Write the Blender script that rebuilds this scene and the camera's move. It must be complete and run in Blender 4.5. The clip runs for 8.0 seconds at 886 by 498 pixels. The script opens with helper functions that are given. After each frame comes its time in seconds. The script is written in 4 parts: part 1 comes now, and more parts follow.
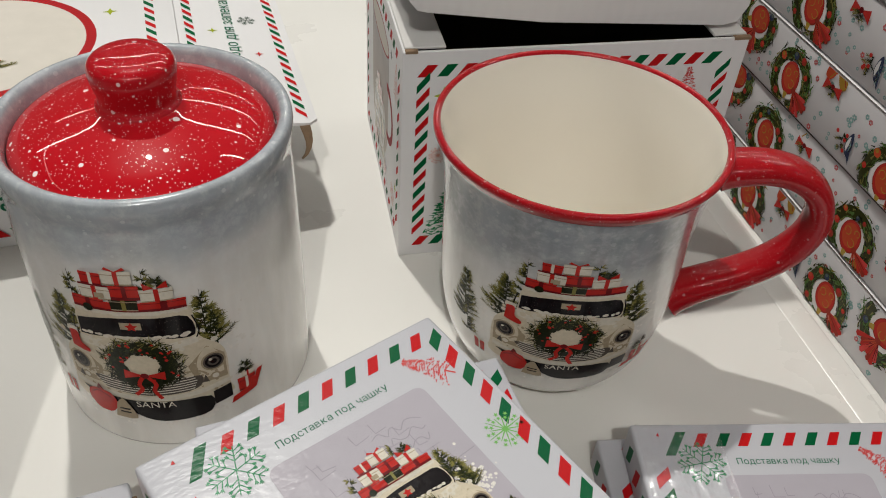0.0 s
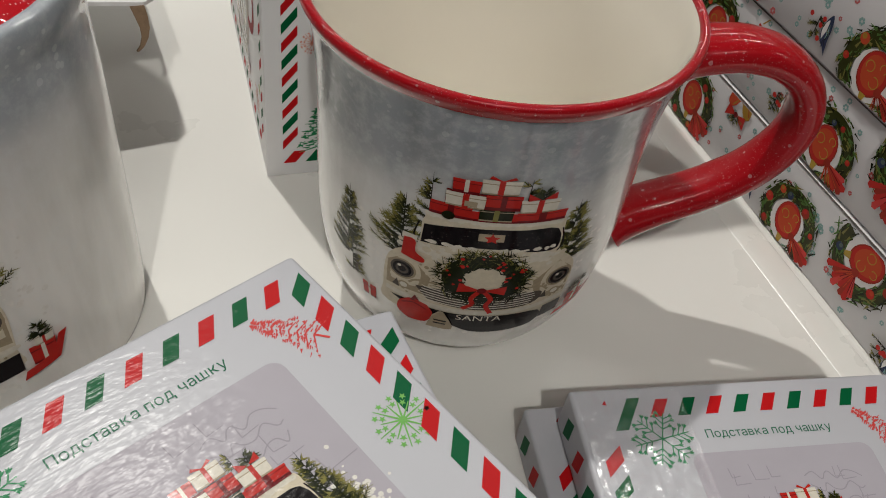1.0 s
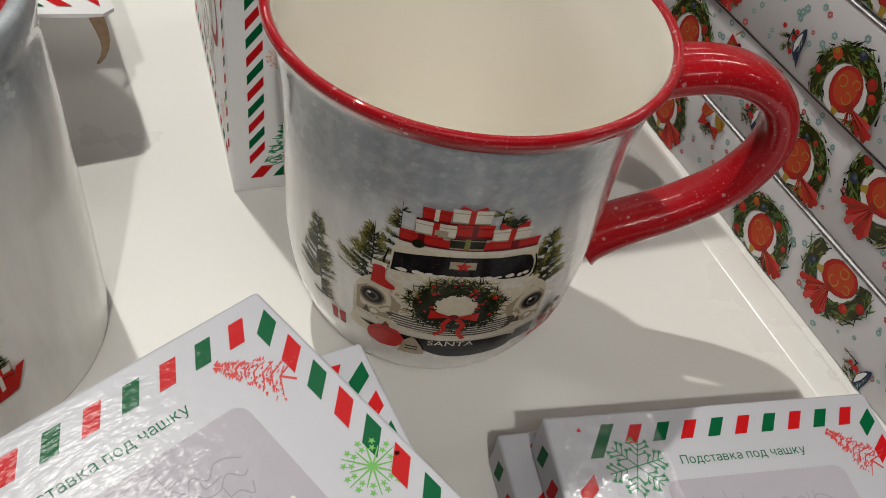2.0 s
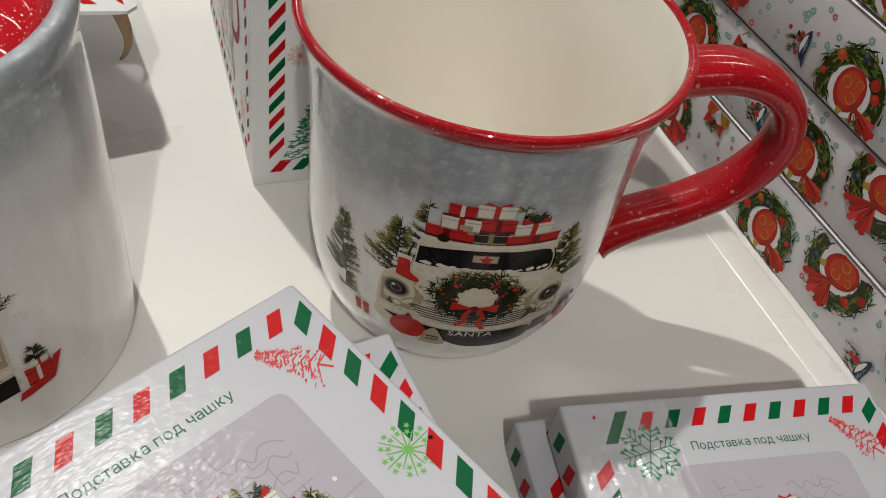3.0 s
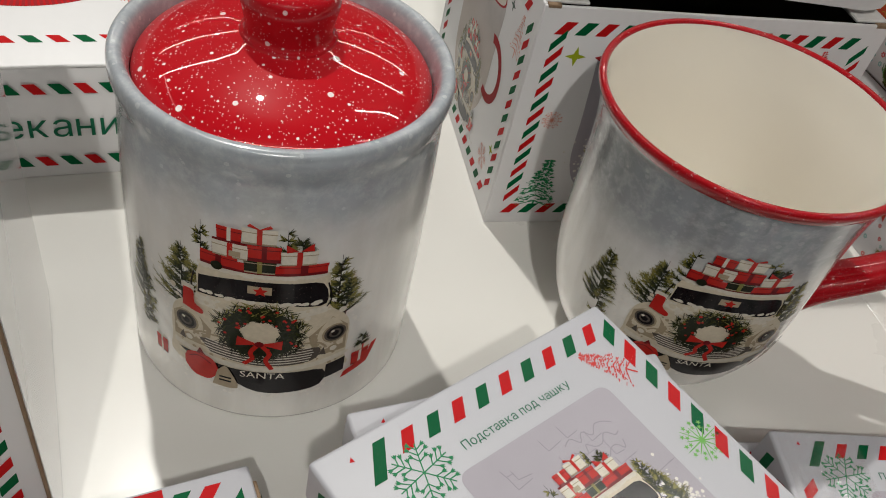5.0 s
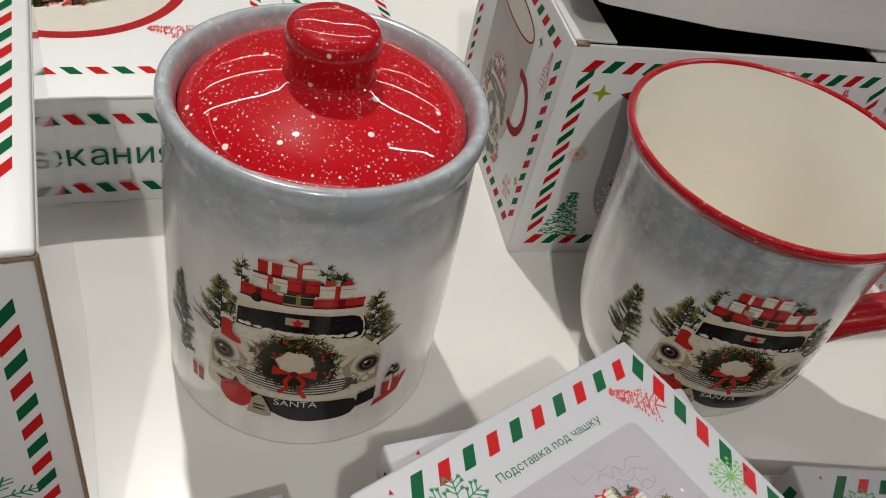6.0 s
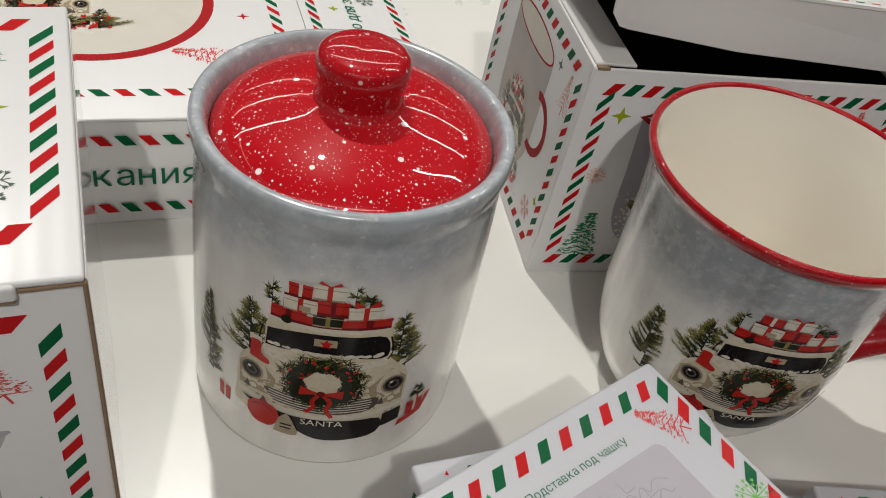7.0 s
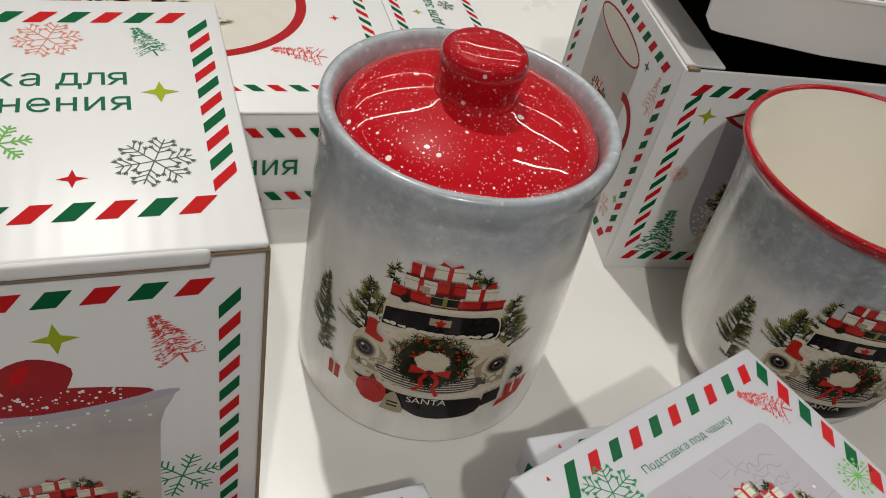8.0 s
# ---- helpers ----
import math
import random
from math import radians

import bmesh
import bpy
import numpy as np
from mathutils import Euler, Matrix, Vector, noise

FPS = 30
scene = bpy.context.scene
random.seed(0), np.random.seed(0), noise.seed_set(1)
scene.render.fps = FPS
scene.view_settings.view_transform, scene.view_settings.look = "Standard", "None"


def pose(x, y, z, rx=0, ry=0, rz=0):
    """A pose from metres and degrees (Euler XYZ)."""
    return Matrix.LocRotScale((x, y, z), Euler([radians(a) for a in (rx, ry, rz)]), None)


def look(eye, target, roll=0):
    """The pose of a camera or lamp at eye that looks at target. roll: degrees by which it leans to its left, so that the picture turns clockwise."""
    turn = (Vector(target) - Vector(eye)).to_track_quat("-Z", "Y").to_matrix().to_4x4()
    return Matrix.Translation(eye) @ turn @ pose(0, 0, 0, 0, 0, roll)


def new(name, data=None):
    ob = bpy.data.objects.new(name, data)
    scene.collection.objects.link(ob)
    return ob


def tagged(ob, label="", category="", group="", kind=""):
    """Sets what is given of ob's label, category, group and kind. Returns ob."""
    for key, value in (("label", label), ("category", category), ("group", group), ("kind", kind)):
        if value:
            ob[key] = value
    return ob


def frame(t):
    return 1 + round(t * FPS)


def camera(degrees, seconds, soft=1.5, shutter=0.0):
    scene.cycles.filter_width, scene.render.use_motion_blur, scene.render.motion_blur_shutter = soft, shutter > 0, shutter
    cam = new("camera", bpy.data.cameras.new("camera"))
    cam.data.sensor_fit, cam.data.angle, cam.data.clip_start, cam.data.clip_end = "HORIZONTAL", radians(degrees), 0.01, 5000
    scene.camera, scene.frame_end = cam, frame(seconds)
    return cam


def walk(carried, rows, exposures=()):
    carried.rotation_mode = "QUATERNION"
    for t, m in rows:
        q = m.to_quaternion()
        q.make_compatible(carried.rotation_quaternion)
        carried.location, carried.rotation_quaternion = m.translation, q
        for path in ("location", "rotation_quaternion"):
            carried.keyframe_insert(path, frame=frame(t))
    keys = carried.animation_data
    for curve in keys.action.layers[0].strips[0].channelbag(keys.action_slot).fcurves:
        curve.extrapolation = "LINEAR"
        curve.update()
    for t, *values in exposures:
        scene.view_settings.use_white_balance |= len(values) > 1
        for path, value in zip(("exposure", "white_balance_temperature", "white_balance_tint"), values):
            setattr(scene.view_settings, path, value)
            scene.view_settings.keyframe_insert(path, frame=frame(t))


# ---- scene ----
cam = camera(54.99, 8.0, soft=1.0)
PATH = [
    (0.0, -0.01413, -0.00364, 0.27232, 48.493, -3.019, -0.134),
    (0.5, -0.00985, 0.02851, 0.23592, 44.860, -4.890, -3.090),
    (1.0, -0.00330, 0.05351, 0.21551, 44.341, -6.782, -5.501),
    (1.5, -0.00303, 0.06411, 0.21650, 43.993, -7.148, -6.616),
    (1.7, -0.00162, 0.06406, 0.21781, 43.916, -7.400, -6.904),
    (3.0, -0.01102, 0.05954, 0.22450, 43.203, -8.218, -7.228),
    (3.5, -0.03410, 0.04795, 0.24362, 43.676, -9.027, -6.609),
    (4.0, -0.05747, 0.03473, 0.24521, 44.282, -9.886, -4.294),
    (4.5, -0.07564, 0.02543, 0.24792, 44.624, -9.943, -1.978),
    (6.0, -0.09570, 0.02238, 0.25825, 46.073, -10.242, 0.194),
    (6.5, -0.09910, 0.02221, 0.26083, 46.498, -10.103, 0.411),
    (7.0, -0.10307, 0.02137, 0.26151, 46.943, -10.128, 0.496),
    (7.5, -0.11335, 0.01412, 0.26002, 47.258, -10.206, 0.731),
    (8.0, -0.13046, 0.00484, 0.26116, 47.281, -9.833, 2.382),
]
walk(cam, [(t, pose(*p)) for t, *p in PATH], [(0.0, 0.0), (0.5, -0.04), (1.0, -0.11), (1.5, 0.03), (3.0, 0.02), (4.5, -0.02), (7.0, -0.03), (8.0, -0.07)])

# ---- light: ceiling spots and long lamps of a shop, with two added fill strips ----
world = bpy.data.worlds.new("world")
scene.world = world
world.use_nodes = True
world.node_tree.nodes["Background"].inputs[0].default_value = (1.0, 0.97, 0.93, 1)
world.node_tree.nodes["Background"].inputs[1].default_value = 0.02


def spot(name, way, dist, watts, radius, colour, at=(0.0, 0.24, 0.0), cone=50, blend=0.5):
    data = bpy.data.lights.new(name, "SPOT")
    data.energy, data.shadow_soft_size, data.color = watts, radius, colour
    data.spot_size, data.spot_blend = radians(cone), blend
    ob = new(name, data)
    eye = Vector(at) + Vector(way).normalized() * dist
    ob.matrix_world = look(eye, at)
    return ob


def tube(name, eye, target, length, width, watts, colour, roll=0):
    data = bpy.data.lights.new(name, "AREA")
    data.shape, data.size, data.size_y = "RECTANGLE", length, width
    data.energy, data.color = watts, colour
    ob = new(name, data)
    ob.matrix_world = look(eye, target, roll)
    return ob


WARM = (0.985, 0.965, 0.905)
spot("spot_back", (-0.22, 0.41, 1.0), 2.05, 86, 0.024, WARM)
spot("spot_front", (-0.04, -0.78, 1.0), 2.35, 70, 0.026, WARM, (0.0, 0.32, 0.0), 40, 0.5)
for y in (2.0, 3.2, 5.0):
    tube("tube_and_fill_lamp", (-0.4, y, 1.95), (-0.4, y, 0), 4.4, 0.04, 13.0, WARM, 6)
for x, y, watts in ((1.5, 1.2, 13.0), (2.6, -0.3, 8.5)):
    tube("tube_and_fill_lamp", (x, y, 1.95), (x, y, 0), 1.8, 0.03, watts, WARM, 4)
# added fill behind the camera, brightens the front faces of the boxes
tube("tube_and_fill_lamp", (-0.6, -1.0, 1.95), (-0.6, -1.0, 0), 3.0, 0.04, 11.0, WARM, 3)
# weak added fill from the west for the gift boxes' printed faces
tube("tube_and_fill_lamp", (-2.2, 0.6, 1.95), (-2.2, 0.6, 0), 2.4, 0.04, 2.0, WARM, 88)

# ---- materials ----
def nodes_of(name):
    m = bpy.data.materials.new(name)
    m.use_nodes = True
    nt = m.node_tree
    return m, nt, nt.nodes["Principled BSDF"]


def node(nt, kind, **inputs):
    n = nt.nodes.new(kind)
    for k, v in inputs.items():
        n.inputs[k.replace("_", " ")].default_value = v
    return n


def coords(nt, kind="Object"):
    return nt.nodes.new("ShaderNodeTexCoord").outputs[kind]


def ramp(nt, fac, stops):
    r = nt.nodes.new("ShaderNodeValToRGB")
    while len(r.color_ramp.elements) < len(stops):
        r.color_ramp.elements.new(0.5)
    for e, (p, c) in zip(r.color_ramp.elements, stops):
        e.position = p
        e.color = (*c, 1) if len(c) == 3 else c
    nt.links.new(fac, r.inputs[0])
    return r.outputs[0]


def mixed(nt, fac, a, b, mode="MIX"):
    n = nt.nodes.new("ShaderNodeMix")
    n.data_type, n.blend_type = "RGBA", mode
    for s, v in ((0, fac), (6, a), (7, b)):
        if isinstance(v, bpy.types.NodeSocket):
            nt.links.new(v, n.inputs[s])
        elif s == 0:
            n.inputs[0].default_value = v
        else:
            n.inputs[s].default_value = (*v, 1)
    return n.outputs[2]


def noise_of(nt, scale, detail=4.0, co=None, rough=0.55):
    n = node(nt, "ShaderNodeTexNoise", Scale=scale, Detail=detail, Roughness=rough)
    nt.links.new(co or coords(nt), n.inputs["Vector"])
    return n.outputs["Fac"]


def bumped(nt, height, strength, dist, into, socket="Normal"):
    b = node(nt, "ShaderNodeBump", Strength=strength, Distance=dist)
    nt.links.new(height, b.inputs["Height"])
    nt.links.new(b.outputs[0], into.inputs[socket])


def specks(nt, co, scale, size, keep):
    """White drops of uneven size: 1 inside a drop."""
    v = node(nt, "ShaderNodeTexVoronoi", Scale=scale, Randomness=1.0)
    nt.links.new(co, v.inputs["Vector"])
    sep = nt.nodes.new("ShaderNodeSeparateColor")
    nt.links.new(v.outputs["Color"], sep.inputs[0])
    big = nt.nodes.new("ShaderNodeMath")
    big.operation = "MULTIPLY_ADD"
    nt.links.new(sep.outputs[0], big.inputs[0])
    big.inputs[1].default_value, big.inputs[2].default_value = size / keep, size - size / keep
    less = nt.nodes.new("ShaderNodeMath")
    less.operation = "LESS_THAN"
    nt.links.new(v.outputs["Distance"], less.inputs[0])
    nt.links.new(big.outputs[0], less.inputs[1])
    return less.outputs[0]


def paint(name, col, rough=0.4, vary=0.12, scale=120.0, coat=0.0, bump=0.0, metal=0.0):
    m, nt, b = nodes_of(name)
    dark = tuple(c * (1 - vary) for c in col)
    light = tuple(min(1, c * (1 + vary * 0.6)) for c in col)
    f = noise_of(nt, scale)
    nt.links.new(mixed(nt, f, dark, light), b.inputs["Base Color"])
    b.inputs["Roughness"].default_value, b.inputs["Metallic"].default_value = rough, metal
    b.inputs["Coat Weight"].default_value, b.inputs["Coat Roughness"].default_value = coat, 0.06
    if bump:
        bumped(nt, noise_of(nt, scale * 4), bump, 0.0004, b)
    return m


def card_material(name, col, rough, wrap, flute=0.12):
    """Coated white board; wrap: how strongly a crumpled clear film shines over it."""
    m, nt, b = nodes_of(name)
    co = coords(nt)
    f = noise_of(nt, 18, 5, co)
    base = mixed(nt, f, tuple(c * 0.95 for c in col), col)
    fine = noise_of(nt, 260, 3, co)
    base = mixed(nt, ramp(nt, fine, [(0.3, (0.08,) * 3), (0.62, (0, 0, 0))]), base, tuple(c * 0.86 for c in col))
    nt.links.new(base, b.inputs["Base Color"])
    b.inputs["Roughness"].default_value = rough
    w = node(nt, "ShaderNodeTexWave", Scale=60, Distortion=0.6)
    nt.links.new(co, w.inputs["Vector"])
    bumped(nt, w.outputs["Fac"], flute, 0.0003, b)
    if wrap:
        b.inputs["Coat Weight"].default_value, b.inputs["Coat Roughness"].default_value = wrap, 0.10
        bumped(nt, noise_of(nt, 420, 3, co, 0.6), 0.6, 0.0010, b, "Coat Normal")
    return m


def stoneware(name, zmid, zspan, deep=1.0, drops=0.38, streak=0.22):
    """White glaze that turns grey-blue towards the rim, with a brushed wash and snow drops in the grey."""
    m, nt, b = nodes_of(name)
    co = coords(nt)
    sep = nt.nodes.new("ShaderNodeSeparateXYZ")
    nt.links.new(co, sep.inputs[0])
    stretch = nt.nodes.new("ShaderNodeMapping")
    stretch.inputs["Scale"].default_value = (1, 1, 0.18)
    nt.links.new(co, stretch.inputs["Vector"])
    wash = noise_of(nt, 90, 5, stretch.outputs[0])
    cloud = noise_of(nt, 34, 3, co)
    add = nt.nodes.new("ShaderNodeMath")
    add.operation = "MULTIPLY_ADD"
    nt.links.new(wash, add.inputs[0])
    add.inputs[1].default_value = 0.012
    nt.links.new(sep.outputs[2], add.inputs[2])
    add2 = nt.nodes.new("ShaderNodeMath")
    add2.operation = "MULTIPLY_ADD"
    nt.links.new(cloud, add2.inputs[0])
    add2.inputs[1].default_value = 0.012
    nt.links.new(add.outputs[0], add2.inputs[2])
    mr = nt.nodes.new("ShaderNodeMapRange")
    mr.inputs["From Min"].default_value = zmid - zspan + 0.012
    mr.inputs["From Max"].default_value = zmid + zspan + 0.012
    nt.links.new(add2.outputs[0], mr.inputs["Value"])
    base = ramp(nt, mr.outputs[0], [(0.0, (0.76, 0.735, 0.69)), (0.42, (0.64, 0.63, 0.61)), (0.72, tuple(deep * c for c in (0.39, 0.41, 0.43))), (1.0, tuple(deep * c for c in (0.345, 0.375, 0.405)))])
    base = mixed(nt, ramp(nt, wash, [(0.35, (streak,) * 3), (0.6, (0, 0, 0))]), base, (0.55, 0.54, 0.52), "MULTIPLY")
    mottle = noise_of(nt, 210, 4, co, 0.7)
    base = mixed(nt, ramp(nt, mottle, [(0.45, (0, 0, 0)), (0.75, (0.30,) * 3)]), base, (0.72, 0.73, 0.73))
    if drops:
        s = specks(nt, co, 330, 0.34, 0.35)
        amt = nt.nodes.new("ShaderNodeMath")
        amt.operation = "MULTIPLY"
        nt.links.new(s, amt.inputs[0])
        nt.links.new(ramp(nt, mr.outputs[0], [(0.35, (0, 0, 0)), (0.8, (drops,) * 3)]), amt.inputs[1])
        base = mixed(nt, amt.outputs[0], base, (0.75, 0.76, 0.77))
    nt.links.new(base, b.inputs["Base Color"])
    b.inputs["Roughness"].default_value = 0.22
    b.inputs["Coat Weight"].default_value, b.inputs["Coat Roughness"].default_value = 0.7, 0.05
    bumped(nt, noise_of(nt, 45, 2, co), 0.10, 0.0012, b)
    return m


def red_glaze(name, amount, fine=1.0, tone=1.0):
    m, nt, b = nodes_of(name)
    co = coords(nt)
    base = mixed(nt, noise_of(nt, 40, 4, co), tuple(tone * c for c in (0.42, 0.004, 0.010)), tuple(tone * c for c in (0.52, 0.007, 0.014)))
    white = (0.86, 0.74, 0.72)
    for scale, size, keep, k in ((210, 0.29, 0.24, 1.0), (420, 0.24, 0.26, 1.0), (800, 0.27, 0.36, 0.85), (1500, 0.32, 0.45, 0.6)):
        s = specks(nt, co, scale * fine, size, keep)
        amt = nt.nodes.new("ShaderNodeMath")
        amt.operation = "MULTIPLY"
        nt.links.new(s, amt.inputs[0])
        amt.inputs[1].default_value = k * amount
        base = mixed(nt, amt.outputs[0], base, white)
    nt.links.new(base, b.inputs["Base Color"])
    b.inputs["Roughness"].default_value = 0.34
    b.inputs["Specular IOR Level"].default_value = 0.06
    b.inputs["Coat Weight"].default_value, b.inputs["Coat Roughness"].default_value = 0.9, 0.015
    bumped(nt, noise_of(nt, 70, 2, co), 0.12, 0.0012, b)
    return m


def table_material():
    m, nt, b = nodes_of("white_laminate")
    co = coords(nt)
    base = mixed(nt, noise_of(nt, 5, 6, co), (0.66, 0.645, 0.61), (0.72, 0.705, 0.675))
    scuff = ramp(nt, noise_of(nt, 75, 8, co, 0.75), [(0.66, (0, 0, 0)), (0.80, (0.20,) * 3)])
    base = mixed(nt, scuff, base, (0.42, 0.38, 0.32))
    dirt = specks(nt, co, 22, 0.03, 0.30)
    base = mixed(nt, dirt, base, (0.22, 0.17, 0.13))
    nt.links.new(base, b.inputs["Base Color"])
    nt.links.new(ramp(nt, noise_of(nt, 14, 6, co), [(0.3, (0.24,) * 3), (0.7, (0.42,) * 3)]), b.inputs["Roughness"])
    bumped(nt, noise_of(nt, 30, 3, co), 0.06, 0.0015, b)
    return m


MAT = {
    "table": table_material(),
    "wall": paint("shop_wall_paint", (0.20, 0.195, 0.19), 0.7, 0.06, 3),
    "ceiling": paint("shop_ceiling_paint", (0.10, 0.10, 0.10), 0.8, 0.05, 3),
    "floor": paint("shop_floor_tile", (0.20, 0.195, 0.19), 0.4, 0.12, 4),
    "jar": stoneware("grey_white_glaze_jar", 0.088, 0.017, 1.0, 0.26, 0.30),
    "mug": stoneware("grey_white_glaze_mug", 0.076, 0.022, 0.80, 0.14, 0.42),
    "cream": paint("cream_glaze", (0.80, 0.755, 0.675), 0.15, 0.03, 30, 0.5),
    "foot": paint("bare_clay_foot", (0.55, 0.50, 0.43), 0.6, 0.10, 200),
    "red": red_glaze("speckled_red_glaze", 1.0),
    "redrim": red_glaze("red_rim_glaze", 0.22, 2.0, 0.70),
    "redknob": red_glaze("speckled_red_knob_glaze", 0.6, 1.15, 0.85),
    "card": card_material("white_coated_card", (0.69, 0.68, 0.685), 0.38, 0.0),
    "wrapped": card_material("film_wrapped_card", (0.455, 0.455, 0.49), 0.45, 0.0, 0.05),
    "inner": paint("inner_grey_board", (0.60, 0.585, 0.57), 0.6, 0.08, 60),
    # near-black colour that stands for shade inside the open mug box
    "dark": paint("box_inside_shade", (0.050, 0.040, 0.034), 0.85, 0.2, 60),
    "kraft": paint("corrugated_kraft_edge", (0.25, 0.165, 0.10), 0.85, 0.3, 500, bump=0.4),
    "gloss": paint("glossy_white_film", (0.70, 0.69, 0.69), 0.07, 0.04, 12, 0.4),
    # shiny fold, its colour darkened to draw the shaded gap between boxes
    "fold_gap": paint("gap_shaded_fold", (0.10, 0.085, 0.08), 0.30, 0.6, 260),
    "gift": card_material("printed_gift_paper", (0.62, 0.605, 0.615), 0.33, 0.15, 0.0),
}


def film_material(name, low, high, fold, relief):
    """Clear crinkled film: lets light through and shines in small facets. fold: how many creases a metre; relief: their height."""
    m, nt, b = nodes_of(name)
    nt.nodes.remove(b)
    co = coords(nt)
    gloss = node(nt, "ShaderNodeBsdfGlossy", Roughness=0.24)
    clear = nt.nodes.new("ShaderNodeBsdfTransparent")
    mix = nt.nodes.new("ShaderNodeMixShader")
    # fine drawn-out ribs, bent by broader folds
    ribs = nt.nodes.new("ShaderNodeMapping")
    ribs.inputs["Scale"].default_value = (0.30, 1.0, 1.0)
    nt.links.new(co, ribs.inputs["Vector"])
    fine = noise_of(nt, 900, 2, ribs.outputs[0], 0.5)
    folds = noise_of(nt, fold, 3, co, 0.6)
    bumped(nt, mixed(nt, 0.5, fine, folds), 0.8, relief, gloss)
    crease = ramp(nt, noise_of(nt, 26, 3, co), [(0.38, (low,) * 3), (0.66, (high,) * 3)])
    nt.links.new(crease, mix.inputs[0])
    nt.links.new(clear.outputs[0], mix.inputs[1])
    nt.links.new(gloss.outputs[0], mix.inputs[2])
    nt.links.new(mix.outputs[0], nt.nodes["Material Output"].inputs["Surface"])
    return m


def photo_ink():
    """The pictured jar: warm grey at its foot, paler and cooler towards its rim."""
    m, nt, b = nodes_of("ink_pictured_jar")
    co = coords(nt)
    sep = nt.nodes.new("ShaderNodeSeparateXYZ")
    nt.links.new(co, sep.inputs[0])
    mr = nt.nodes.new("ShaderNodeMapRange")
    mr.inputs["From Min"].default_value, mr.inputs["From Max"].default_value = 0.015, 0.092
    nt.links.new(sep.outputs[2], mr.inputs["Value"])
    base = ramp(nt, mr.outputs[0], [(0.0, (0.42, 0.35, 0.30)), (0.5, (0.45, 0.39, 0.35)), (0.8, (0.33, 0.295, 0.285)), (1.0, (0.40, 0.38, 0.385))])
    base = mixed(nt, ramp(nt, noise_of(nt, 70, 4, co), [(0.35, (0, 0, 0)), (0.7, (0.35,) * 3)]), base, (0.50, 0.46, 0.43))
    nt.links.new(base, b.inputs["Base Color"])
    b.inputs["Roughness"].default_value = 0.5
    return m


MAT["film"] = film_material("clear_ribbed_film", 0.005, 0.017, 160, 0.0005)
MAT["creased"] = film_material("clear_crumpled_film", 0.05, 0.15, 260, 0.0008)
INK = {}
for key, col, coat in (
    ("red", (0.46, 0.008, 0.010), 0), ("green", (0.001, 0.092, 0.031), 0), ("lime", (0.30, 0.36, 0.018), 0),
    ("sprig", (0.075, 0.15, 0.035), 0), ("sketch_red", (0.56, 0.06, 0.055), 0), ("sketch_green", (0.03, 0.21, 0.09), 0), ("leaf", (0.16, 0.40, 0.10), 0),
    ("soft_red", (0.64, 0.24, 0.17), 0), ("gift_red", (0.30, 0.035, 0.022), 0), ("slate", (0.10, 0.13, 0.11), 0), ("text", (0.012, 0.12, 0.062), 0),
    ("lilac", (0.385, 0.36, 0.40), 0), ("lilac_dark", (0.30, 0.275, 0.31), 0), ("plate", (0.60, 0.56, 0.50), 0), ("rimred", (0.30, 0.018, 0.022), 0),
    ("v_cream", (0.58, 0.51, 0.39), 1), ("v_snow", (0.62, 0.575, 0.49), 1), ("v_shade", (0.33, 0.265, 0.18), 1), ("v_black", (0.008, 0.006, 0.007), 1),
    ("v_grey", (0.085, 0.070, 0.060), 1), ("v_red", (0.44, 0.018, 0.013), 1), ("v_deep", (0.14, 0.007, 0.009), 1), ("v_fir", (0.011, 0.014, 0.005), 1),
    ("v_fir_mid", (0.034, 0.038, 0.009), 1), ("v_fir_light", (0.20, 0.18, 0.05), 1), ("v_tan", (0.36, 0.29, 0.20), 1), ("v_mist", (0.70, 0.67, 0.62), 1),
    ("v_gold", (0.42, 0.28, 0.05), 1), ("orange", (0.50, 0.070, 0.028), 0), ("blue", (0.035, 0.045, 0.09), 0), ("flake_grey", (0.24, 0.40, 0.38), 0),
    ("flake_red", (0.52, 0.12, 0.12), 0), ("gold", (0.36, 0.20, 0.03), 0), ("bow", (0.46, 0.030, 0.024), 0), ("white", (0.72, 0.70, 0.69), 0),
):
    INK[key] = paint("ink_" + key, col, 0.14 if coat else 0.5, 0.22 if coat else 0.08, 700 if coat else 90)
    INK[key].node_tree.nodes["Principled BSDF"].inputs["Specular IOR Level"].default_value = 0.18 if coat else 0.06

INK["photo"] = photo_ink()

# ---- building helpers ----
def mesh_object(name, verts, faces, mats, parent=None, label="", ids=None, smooth=False):
    me = bpy.data.meshes.new(name)
    me.from_pydata([tuple(v) for v in verts], [], faces)
    for m in mats if isinstance(mats, (list, tuple)) else [mats]:
        me.materials.append(m)
    if ids is not None:
        me.polygons.foreach_set("material_index", ids)
    if smooth:
        me.polygons.foreach_set("use_smooth", [True] * len(me.polygons))
    me.update()
    ob = new(name, me)
    if parent:
        ob.parent = parent
    if label:
        tagged(ob, label)
    return ob


def part(name, bm, mat, parent, label="", smooth=False):
    me = bpy.data.meshes.new(name)
    bmesh.ops.recalc_face_normals(bm, faces=bm.faces)
    for f in bm.faces:
        f.smooth = smooth
    bm.to_mesh(me)
    bm.free()
    me.materials.append(mat)
    ob = new(name, me)
    ob.parent = parent
    if label:
        tagged(ob, label)
    return ob


def thing(name, m, label, category, group=""):
    ob = new(name)
    ob.empty_display_size = 0.02
    ob.matrix_world = m
    return tagged(ob, label, category, group)


